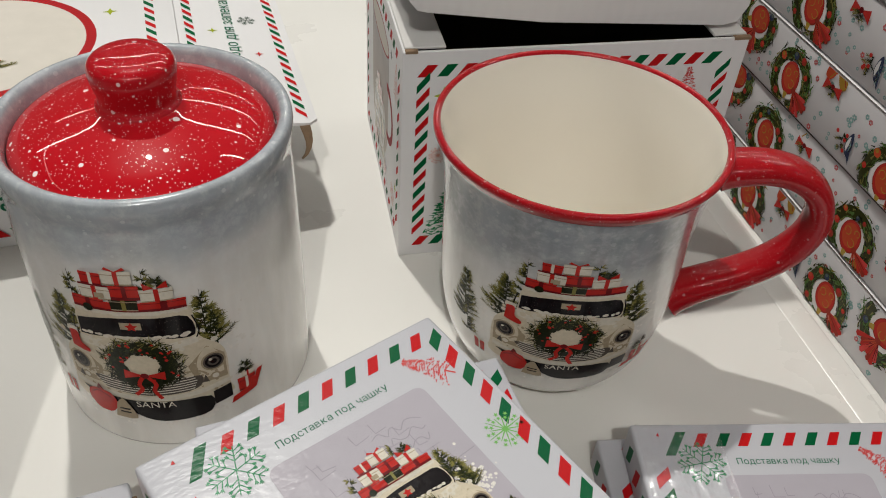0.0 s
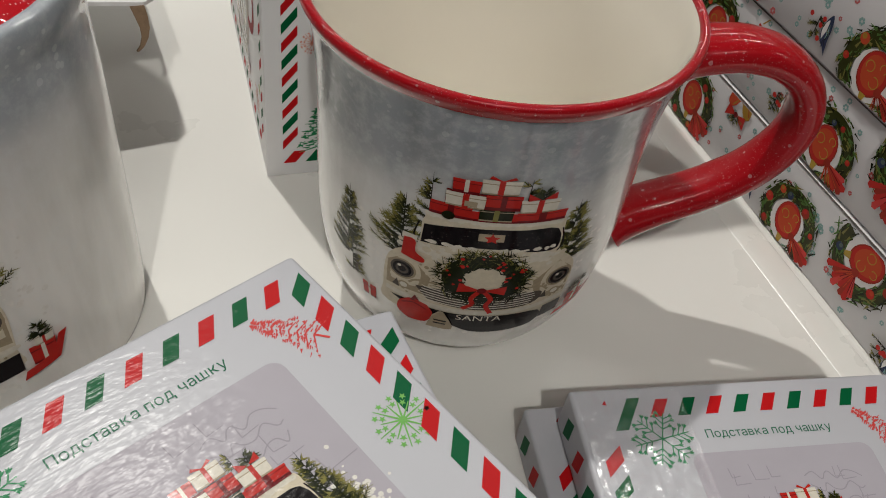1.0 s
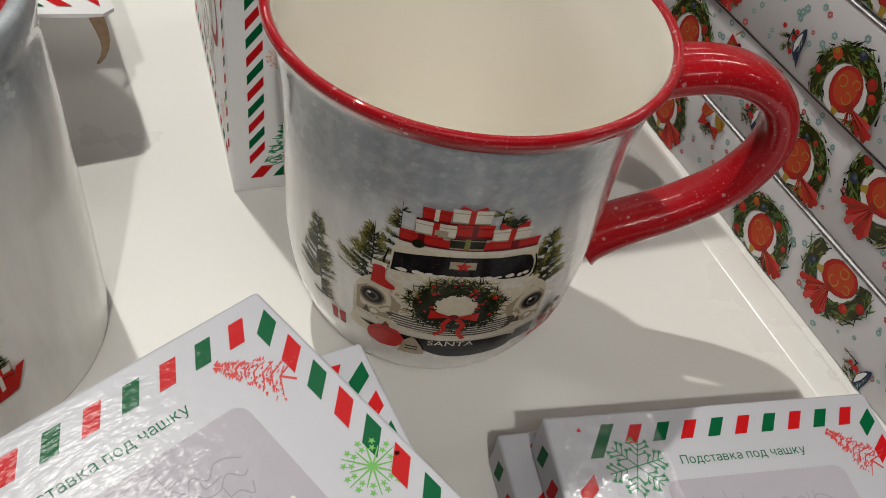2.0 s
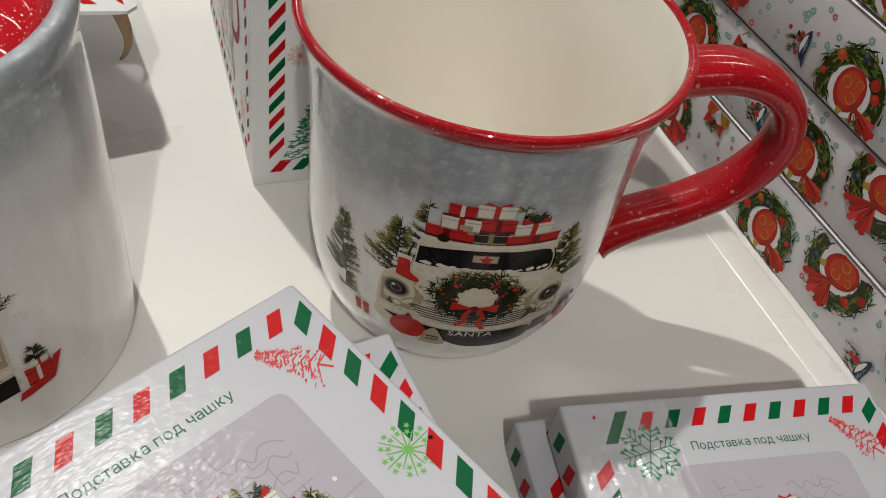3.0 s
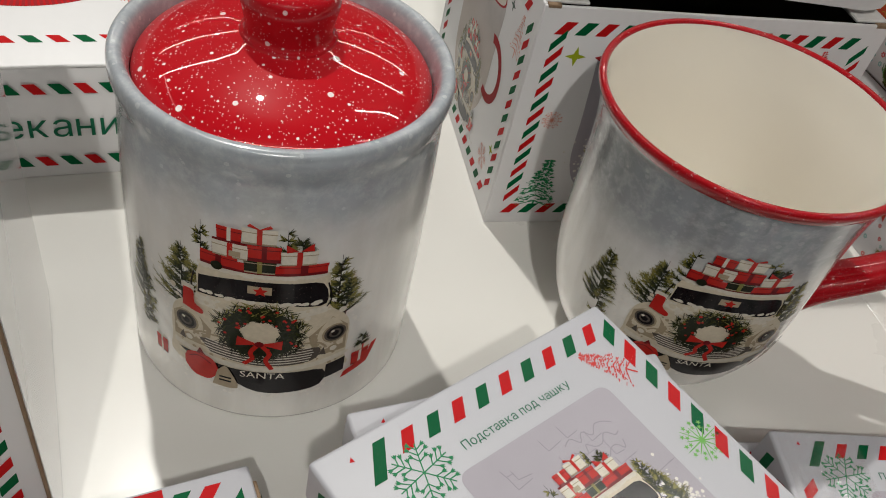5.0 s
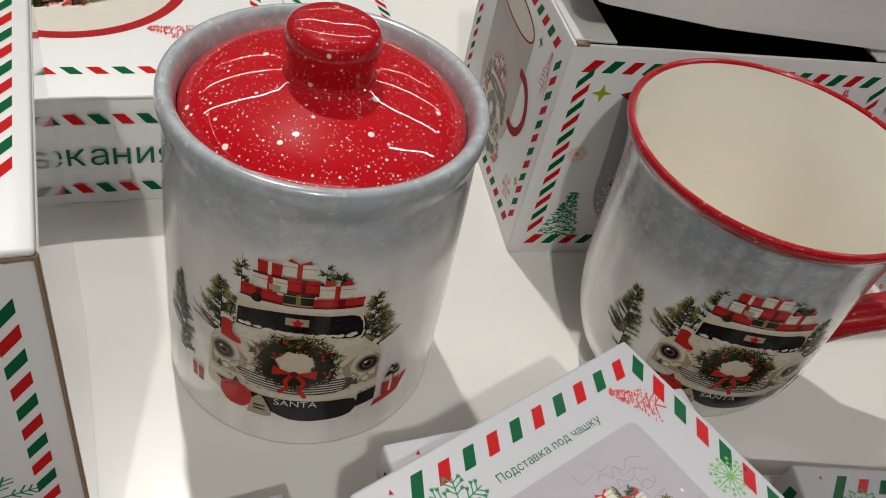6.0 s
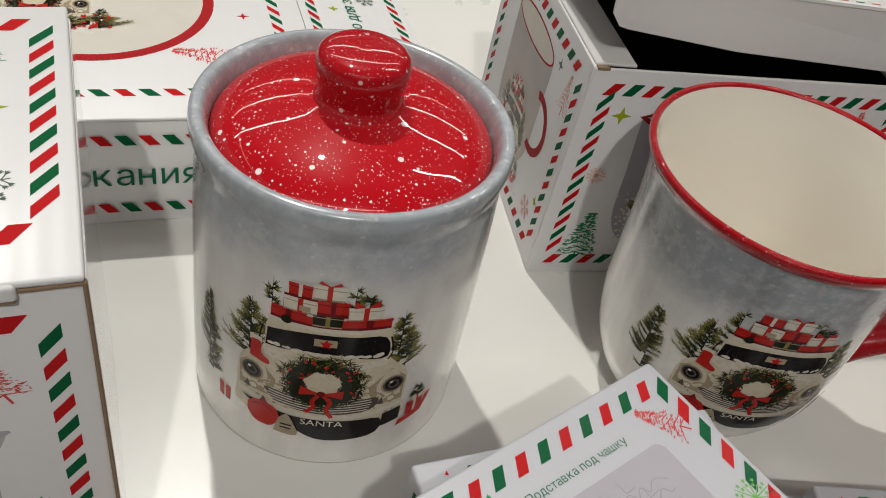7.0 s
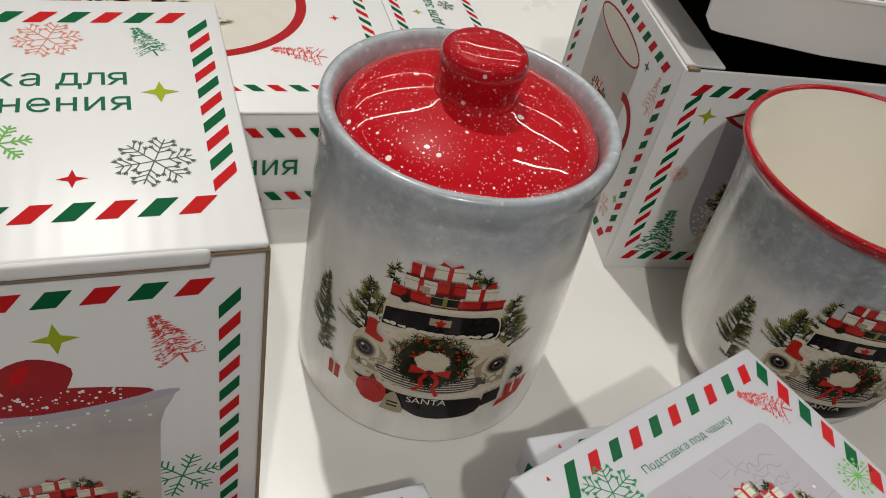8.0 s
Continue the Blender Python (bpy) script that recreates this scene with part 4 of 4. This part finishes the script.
# ---- box of the baking dish ----
def dish_carton():
    w, d, h, c = 0.246, 0.190, 0.0545, 0.057
    ob = thing("baking_dish_box", pose(-0.0605, 0.3375, 0, 0, 0, 17), "flat white baking dish box, side flap unfolded", "box")
    part("carton", block(-w, -c, 0, d, 0, h - 0.0014, 0.0008, 2), MAT["card"], ob, smooth=True)
    part("lid", block(-w, -c, -0.0008, d, h - 0.0016, h, 0.0007, 2), MAT["card"], ob, smooth=True)
    # the side flap stands out and droops
    slope = Vector((c, 0, -0.0065)).normalized()
    down = Vector((slope.z, 0, -slope.x)) * 0.0015
    rim = [Vector((-c + 0.0002, -0.0006, h - 0.0002)), Vector((-0.004, -0.0006, h)) + Vector((0, 0, -0.0061)), Vector((0.0, 0.003, h - 0.0065)), Vector((0.0, d - 0.004, h - 0.0065)), Vector((-0.004, d, h - 0.0061)), Vector((-c + 0.0002, d, h - 0.0002))]
    k = len(rim)
    flap = mesh_object("side_flap", rim + [v + down for v in rim], [tuple(range(k)), tuple(reversed(range(k, 2 * k)))] + [(i, k + i, k + (i + 1) % k, (i + 1) % k) for i in range(k)], MAT["card"], ob, "unfolded printed flap")
    strip = [(0.0, 0.0, 0.0050), (0.0010, -0.0045, 0.0044), (0.0016, -0.0090, 0.0034), (0.0012, -0.0130, 0.0024), (-0.0002, -0.0165, 0.0016), (-0.0020, -0.0185, 0.0009)]
    tv = [Vector((-0.0065 + sx - 0.5 * wd + wd * e, -0.0012 + 0.0011 * g, h - 0.0072 + dz)) for sx, dz, wd in strip for e, g in ((0, 0), (1, 0), (1, 1), (0, 1))]
    tf = [(4 * i + j, 4 * i + (j + 1) % 4, 4 * i + 4 + (j + 1) % 4, 4 * i + 4 + j) for i in range(len(strip) - 1) for j in range(4)] + [(0, 1, 2, 3), tuple(4 * len(strip) - 4 + j for j in (3, 2, 1, 0))]
    mesh_object("torn_tab", tv, tf, MAT["kraft"], ob, "torn brown board tab hanging from the flap")
    p = Print(61)
    p.at(0, 4).stripes(189, 180, 10.5, 5.0, 9.6, 0.52, -0.8)
    p.at().star(156, 120, 4.2, "lime")
    p.star(161, 79, 3.0, "red")
    p.at(150, 43, 75).sketch_tree(24, "sketch_red", 260)
    p.at().snowflake(160, 150, 9, "soft_red", 0.5)
    cx, cy = 94.5, 95
    p.disc(cx, cy, 54.5, "rimred", 64)
    p.up()
    for k in range(150):
        a = 2 * math.pi * k / 150
        p.line(cx + 49.5 * math.cos(a), cy + 49.5 * math.sin(a), cx + 54.2 * math.cos(a), cy + 54.2 * math.sin(a), 0.9, "red")
    p.up()
    p.disc(cx, cy, 49.5, "plate", 64)
    p.up()
    p.at(cx - 24, cy - 44, 0, 0.85, 0.85)
    van(p, True)
    p.at()
    for x in (52, 68, 84, 98):
        p.fir(x, 64 + 0.1 * abs(x - 75), 26, 13, 300)
    p.up()
    for k in range(40):
        p.disc(p.rnd.uniform(45, 104), p.rnd.uniform(65, 78), p.rnd.uniform(0.5, 1.1), "v_red", 7)
    p.at().put("printed_top", ob, sheet((-w, 0, h), (1, 0, 0), (0, 1, 0)), 0, "air-mail border and pictured plate", step=0.000005, rise=0.00008)
    s = Print(63)
    s.stripes(57, 190, 4, 4.6, 8.8, 0.52, -0.8)
    s.at(29.5, 51, 90).text("Блюдо для запекания", 0, 0, 92, "text")
    s.at().star(39, 66, 2.4, "red")
    s.star(18, 92, 2.8, "lime")
    s.snowflake(37, 104, 5, "slate", 0.4)
    s.put("printed_flap", flap, sheet((-c, 0, h), slope, (0, 1, 0)), 0, rise=0.00016)
    q = Print(62)
    q.at(0, 0).stripes(189, 53, 6.6, 4.8, 9.0, 0.52, -0.8)
    q.at().text("для запекания", 29, 21.2, 105, "text")
    q.at(158, 26, 75).sketch_tree(14, "sketch_red", 90)
    q.at().put("printed_front", ob, sheet((-w, -0.0008, 0), (1, 0, 0), (0, 0, 1)), 0, "air-mail border and green lettering", rise=0.00008)
    return ob


dish_carton()


# ---- open box of the mug ----
def mug_carton():
    w, d, h, t = 0.149, 0.122, 0.1075, 0.0016
    ob = thing("mug_box", pose(-0.0205, 0.2985, 0, 0, 0, 10.6), "white striped mug box with its lid half open", "box")
    part("front_panel", block(0, w, 0, t, 0, h, 0.0005, 2), MAT["card"], ob, smooth=True)
    part("back_panel", block(0, w, d - t, d, 0, h, 0.0005, 2), MAT["card"], ob)
    part("side_panel", block(0, t, t, d - t, 0, h, 0.0005, 2), MAT["card"], ob)
    part("side_panel", block(w - t, w, t, d - t, 0, h, 0.0005, 2), MAT["card"], ob)
    # floor and inner sheets painted near-black in place of the box's inner shade
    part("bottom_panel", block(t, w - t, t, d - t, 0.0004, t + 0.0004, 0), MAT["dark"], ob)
    for n, x0, x1, y0, y1 in (("front_shade_sheet", t, w - t, t + 0.0002, t + 0.0008), ("back_shade_sheet", t, w - t, d - t - 0.0008, d - t - 0.0002),
                              ("side_shade_sheet", t + 0.0002, t + 0.0008, t + 0.001, d - t - 0.001), ("side_shade_sheet", w - t - 0.0008, w - t - 0.0002, t + 0.001, d - t - 0.001)):
        part(n, block(x0, x1, y0, y1, 0.003, h - 0.0015, 0), MAT["dark"], ob, "near-black sheet standing for shade inside the open box")
    # dust flaps folded over the top
    for x0, x1, lean in ((0.0006, 0.018, -3), (w - 0.016, w - 0.0006, 4)):
        bm = block(x0, x1, 0.0025, d - 0.004, h - 0.0004, h + 0.0010, 0.0004, 1, 0.0006)
        part("dust_flap", bm, MAT["inner"], ob, "folded pale grey dust flap")
    part("corner_tear", block(0.0008, 0.0060, -0.0002, 0.0020, h - 0.0008, h + 0.0006, 0.0002, 1, 0.0004), MAT["kraft"], ob, "worn brown corner")
    part("corner_tear", block(w - 0.0075, w + 0.0006, -0.0003, 0.0020, h - 0.0010, h + 0.0006, 0.0002, 1, 0.0006), MAT["kraft"], ob, "worn brown corner")
    # lid hinged at the back, with its tuck flap hanging at the front
    def panel(name, corners, label):
        """A board with thickness through four or more corners in order."""
        n = (corners[1] - corners[0]).cross(corners[-1] - corners[0]).normalized() * 0.0012
        verts = corners + [c - n for c in corners]
        k = len(corners)
        faces = [tuple(range(k)), tuple(reversed(range(k, 2 * k)))] + [(i, k + i, k + (i + 1) % k, (i + 1) % k) for i in range(k)]
        return mesh_object(name, verts, faces, MAT["card"], ob, label)

    def top_edge(x):
        return Vector((x, 0.0050, 0.1425 - 0.035 * x))

    lid = panel("lid", [top_edge(0.0), top_edge(w), Vector((w, d, h)), Vector((0, d, h))], "raised white lid with striped edge")
    low = [Vector((x, 0.0046 + 0.0012 * (x > 0.058), z)) for x, z in ((0.0015, 0.1360), (0.0022, 0.1275), (0.0060, 0.1228), (0.0100, 0.1218), (0.0580, 0.1158), (0.0600, 0.1153), (0.1000, 0.1128), (0.1380, 0.1106), (0.1440, 0.1120), (0.1475, 0.1190))]
    panel("tuck_flap", [top_edge(w) + Vector((-0.0012, 0, 0))] + [top_edge(0.001)] + low, "plain white tuck flap")
    r = Print(73)
    r.stripes(149, 118, 5, 4.8, 7.4, 0.55, 0.7)
    r.put("printed_top", lid, sheet(top_edge(0.0), (1, 0, -0.035), Vector((0, d, h)) - top_edge(0.0)), 0, rise=0.0003)
    p = Print(71)
    p.stripes(149, 107.5, 6.0, 5.4, 8.0, 0.55, 0.75)
    p.star(17.5, 87, 4.4, "lime")
    p.burst(16.5, 57, 4.6, "soft_red")
    p.at(20, 10, -4).sketch_tree(27, "sketch_green", 420)
    p.at(126, 80, 4).sketch_tree(15, "sketch_red", 240)
    p.at(128, 12, 4).sketch_tree(18, "sketch_red", 110)
    p.at().poly(smooth_line([(27, 86), (29, 60), (31, 34), (40, 20), (60, 15), (80, 18), (92, 32), (94, 60), (96, 86), (62, 80)], 4), "lilac")
    p.ring(96, 52, 15, 21, "rimred", -110, 110, 30)
    p.up()
    p.poly(smooth_line([(25.5, 87), (40, 81), (84, 81), (97, 87), (84, 92), (40, 92)], 4), "rimred")
    p.up()
    p.poly(smooth_line([(29, 87), (41, 82.5), (83, 82.5), (94, 87), (83, 90.5), (41, 90.5)], 4), "plate")
    p.up()
    p.at(62, -2, 0, 0.80, 0.80)
    van(p, False)
    p.at().put("printed_front", ob, sheet((0, 0, 0), (1, 0, 0), (0, 0, 1)), 0, "air-mail border, tree sketches and pictured mug", step=0.000005, rise=0.00008)
    q = Print(72)
    q.stripes(122, 107.5, 6.0, 5.0, 8.2, 0.55, 0.6)
    q.at(105, 76, -3).sketch_tree(18, "soft_red", 80)
    q.at().star(92, 90, 3, "slate")
    q.star(108, 30, 3, "lime")
    q.snowflake(100, 20, 6, "soft_red", 0.3)
    q.poly(smooth_line([(29, 86), (29, 60), (31, 34), (42, 22), (58, 20), (72, 24), (82, 38), (84, 62), (85, 86), (76, 91), (57, 93), (38, 91), (29, 86)], 4), "photo")
    q.up()
    q.disc(57, 86, 28, "rimred", 40, 7.2)
    q.up()
    q.disc(57, 86, 26.6, "plate", 40, 6.2)
    q.ring(84, 55, 11, 15, "rimred", -110, 110, 30)
    q.at(56, 4, 0, 0.62, 0.62)
    van(q, False)
    q.at().put("printed_side", ob, sheet((0, d, 0), (0, -1, 0), (0, 0, 1)), 0, "air-mail border and pictured mug", step=0.000005, rise=0.00008)
    return ob


mug_carton()


# ---- flat box in front of the jar ----
def flat_carton():
    s, h = 0.11, 0.030
    ob = thing("flat_gift_box", pose(-0.1023, 0.1522, 0, 0, 0, 22.6), "low white striped box with a red rim picture", "box")
    part("carton", block(-s, 0, -s, 0, 0, h, 0.0010, 2), MAT["wrapped"], ob, smooth=True)
    part("open_edge", block(-0.0002, 0.0014, -s + 0.004, -0.004, h * 0.3, h - 0.003, 0.0003, 1), MAT["kraft"], ob, "raw brown board edge")
    p = Print(81)
    p.stripes(110, 110, 3.5, 5.0, 8.4, 0.55, 0.75, 1)
    p.rect(70, 103, 86, 109, "red")
    p.up()
    p.ring(80, 66, 35, 38.4, "rimred", 0, 360, 72)
    p.disc(80, 66, 35, "plate", 60)
    p.put("printed_cover", ob, sheet((-s, -s, h), (1, 0, 0), (0, 1, 0)), 0, "red ring and striped border", rise=0.00008, clamp=(1, 1, 109, 109))
    q = Print(82)
    q.stripes(110, 30, 3, 4, 8, 0.55, 0.6)
    q.put("printed_edge", ob, sheet((s * 0, 0, 0), (-1, 0, 0), (0, 0, 1)), 0, rise=0.00008)
    q.put("printed_edge", ob, sheet((0, -s, 0), (0, 1, 0), (0, 0, 1)), 0, rise=0.0016)
    return ob


flat_carton()


# ---- gift boxes in printed paper, piled along the table's side ----
def motif(p, x, y, kind, turn):
    """One printed motif of the gift paper, about 30 mm wide."""
    r = p.rnd
    p.at(x, y, turn, 1.10)
    if kind == 0:
        p.disc(0, 0, 8.2, "white", 20)
        p.up()
        p.ring(0, 0, 8.6, 13.4, "v_fir_mid", 0, 360, 40)
        p.up()
        for k in range(210):
            a, q = r.uniform(0, 2 * math.pi), r.uniform(8.0, 14.6)
            b, l = a + r.choice((-1, 1)) * r.uniform(0.9, 1.9), r.uniform(2.0, 3.8)
            px, py = q * math.cos(a), q * math.sin(a)
            p.line(px, py, px + l * math.cos(b), py + l * math.sin(b), r.uniform(0.55, 1.0), r.choice(("v_fir", "v_fir_mid", "sprig", "sprig", "v_fir_light")), 0.15)
        p.up()
        for k in range(9):
            a, q = 0.7 * k + r.uniform(-0.25, 0.25), r.uniform(9.6, 12.6)
            px, py, size = q * math.cos(a), q * math.sin(a), r.uniform(1.0, 2.0)
            p.disc(px, py, size, ("bow", "gift_red", "blue", "orange", "gold")[k % 5], 10)
            p.up()
            p.disc(px + size * 0.25, py - size * 0.3, size * 0.5, ("orange", "bow", "slate", "gold", "v_gold")[k % 5], 8)
        p.up()
        for q, ink in ((6.0, "gift_red"), (5.5, "bow"), (4.5, "orange")):
            p.disc(0.14 * (6 - q), -1 - 0.25 * (6 - q), q, ink, 20, q * 1.2)
            p.up()
        p.ring(-1.6, 1, 1.6, 1.9, "v_gold", 20, 300, 14)
        p.ring(2.2, -2.5, 1.5, 1.8, "v_gold", 80, 400, 14)
        p.ring(-2.6, -4.2, 1.2, 1.5, "v_gold", 120, 400, 12)
        p.poly([(-1.4, 5.6), (1.4, 5.6), (0.8, 8.4), (-0.8, 8.4)], "v_gold")
        p.up()
        for j in range(8):
            a0 = 92 + 11 * j
            q = 10.6 + 1.4 * math.cos(radians(130 * j))
            p.poly([(-4, 2), (-4 + q * math.cos(radians(a0)), 2 + q * math.sin(radians(a0))), (-4 + q * 1.06 * math.cos(radians(a0 + 6)), 2 + q * 1.06 * math.sin(radians(a0 + 6))),
                    (-4 + q * math.cos(radians(a0 + 12)), 2 + q * math.sin(radians(a0 + 12)))], ("bow", "gift_red", "bow", "sketch_red")[j % 4])
        p.up()
        for k in range(14):
            a, q = radians(r.uniform(96, 176)), r.uniform(4, 10)
            p.line(-4 + 2 * math.cos(a), 2 + 2 * math.sin(a), -4 + q * math.cos(a), 2 + q * math.sin(a), 0.3, r.choice(("v_deep", "gift_red", "orange")))
        p.disc(-4.5, 2.5, 1.5, "gift_red", 10)
    elif kind == 1:
        p.at(x, y, turn, 0.70)
        for s, a, ink in ((-6.5, 26, "gold"), (5.5, -22, "orange")):
            p.at(x - 0.7 * s, y + 1.5, turn + a, 0.70)
            p.poly(smooth_line([(-2, 6), (2, 6), (4, 2), (4.6, -3), (7.4, -6), (-7.4, -6), (-4.6, -3), (-4, 2)], 3), ink)
            p.up()
            p.disc(0, -6, 6.4, "v_deep" if ink == "orange" else "v_gold", 14, 1.5)
            p.line(-1.8, 4, -2.6, -3, 0.9, "gift_red" if ink == "gold" else "gold")
        p.at(x, y, turn, 0.70)
        p.up()
        p.poly([(0, 6), (-9, 11), (-8, 3)], "bow")
        p.poly([(0, 6), (9, 11), (8, 3)], "bow")
        p.fir(0, 6, 14, 6, 90)
        p.up()
        p.disc(0, 6, 1.8, "v_deep", 10)
    else:
        p.at(x, y, turn, 0.75)
        p.fir(3, -5, 16, 12, 150)
        p.poly(smooth_line([(-8, 9), (-5, 6), (-2.4, 4.6), (-0.6, 0), (-1.6, -5.6), (-4, -9), (-6.0, -4), (-6.4, 2)], 3), "blue")
        p.up()
        p.poly(smooth_line([(-2.6, 3.6), (-1.0, 0), (-1.8, -4.6), (-3.2, -6), (-3.6, -1)], 3), "white")
        for k in range(16):
            y0 = r.uniform(-5, 5)
            p.line(-5.8 + r.uniform(0, 2.2), y0, -6.2 + r.uniform(0, 2.0), y0 + r.uniform(1.5, 3.5), 0.35, r.choice(("slate", "v_black", "flake_grey")))
        p.up()
        for k in range(4):
            p.disc(r.uniform(-1, 9), r.uniform(-5, 5), 1.3, "bow", 8)
    p.up()
    p.at()


# the paper's repeat along a box: place, height, motif and turn
PAPER = ((14, 11, 0, 180), (42, 31, 1, 180), (61, 10, 2, 180), (88, 12, 0, 180), (107, 24, 2, 200), (125, 25, 0, 112),
         (162, 13, 0, 180), (190, 30, 1, 180), (209, 10, 2, 180), (236, 10, 0, 180), (272, 25, 0, 112), (297, 5, 2, 170), (318, 24, 0, 180))


def gift_box(level, shift, seed):
    long, deep, high = 0.34, 0.16, 0.033
    ang = math.degrees(math.atan2(SIDE.y, SIDE.x))
    at = Vector((0.1575, 0.338, 0)) - SIDE * (0.165 + shift[0]) + OUT * shift[1]
    ob = thing("gift_box", pose(at.x, at.y, level * 0.0336, 0, 0, ang), "long flat gift box in white wreath-printed paper", "box", "gift boxes in a pile")
    part("carton", block(0, long, 0, deep, 0, high, 0.0008, 2), MAT["gift"], ob, smooth=True)
    # edge strip darkened to paint the shaded gap below the next box
    part("fold_gap_shade", block(0.0006, long - 0.0006, -0.0002, 0.0003, high - 0.0006, high - 0.0001, 0.0002, 1), MAT["fold_gap"], ob, "shiny worn fold along the upper edge, darkened as the shaded gap")
    p = Print(seed)
    for j in range(190):
        x, y, r = p.rnd.uniform(2, 338), p.rnd.uniform(2, 31), p.rnd.uniform(0.8, 1.6)
        ink = p.rnd.choice(("flake_grey", "flake_red", "flake_grey"))
        for a in range(6):
            c, s = math.cos(a * 1.0472), math.sin(a * 1.0472)
            p.disc(x + r * 0.6 * c, y + r * 0.6 * s, r * 0.36, ink, 6)
    p.up()
    for x, y, kind, turn in PAPER:
        motif(p, x + p.rnd.uniform(-0.5, 0.5), y + p.rnd.uniform(-0.8, 0.8), kind, turn)
    p.put("printed_paper", ob, sheet((0, 0, 0), (1, 0, 0), (0, 0, 1)), 0, "wreaths, bells and snowflakes", step=0.000005, rise=0.00008, clamp=(0.9, 0.9, 339, 32.0))
    return ob


for level, shift in enumerate(((0.0, 0.0), (0.003, 0.0007), (-0.001, -0.0003), (0.002, 0.0006), (0.0, 0.0002))):
    gift_box(level, shift, 90 + 7 * level)
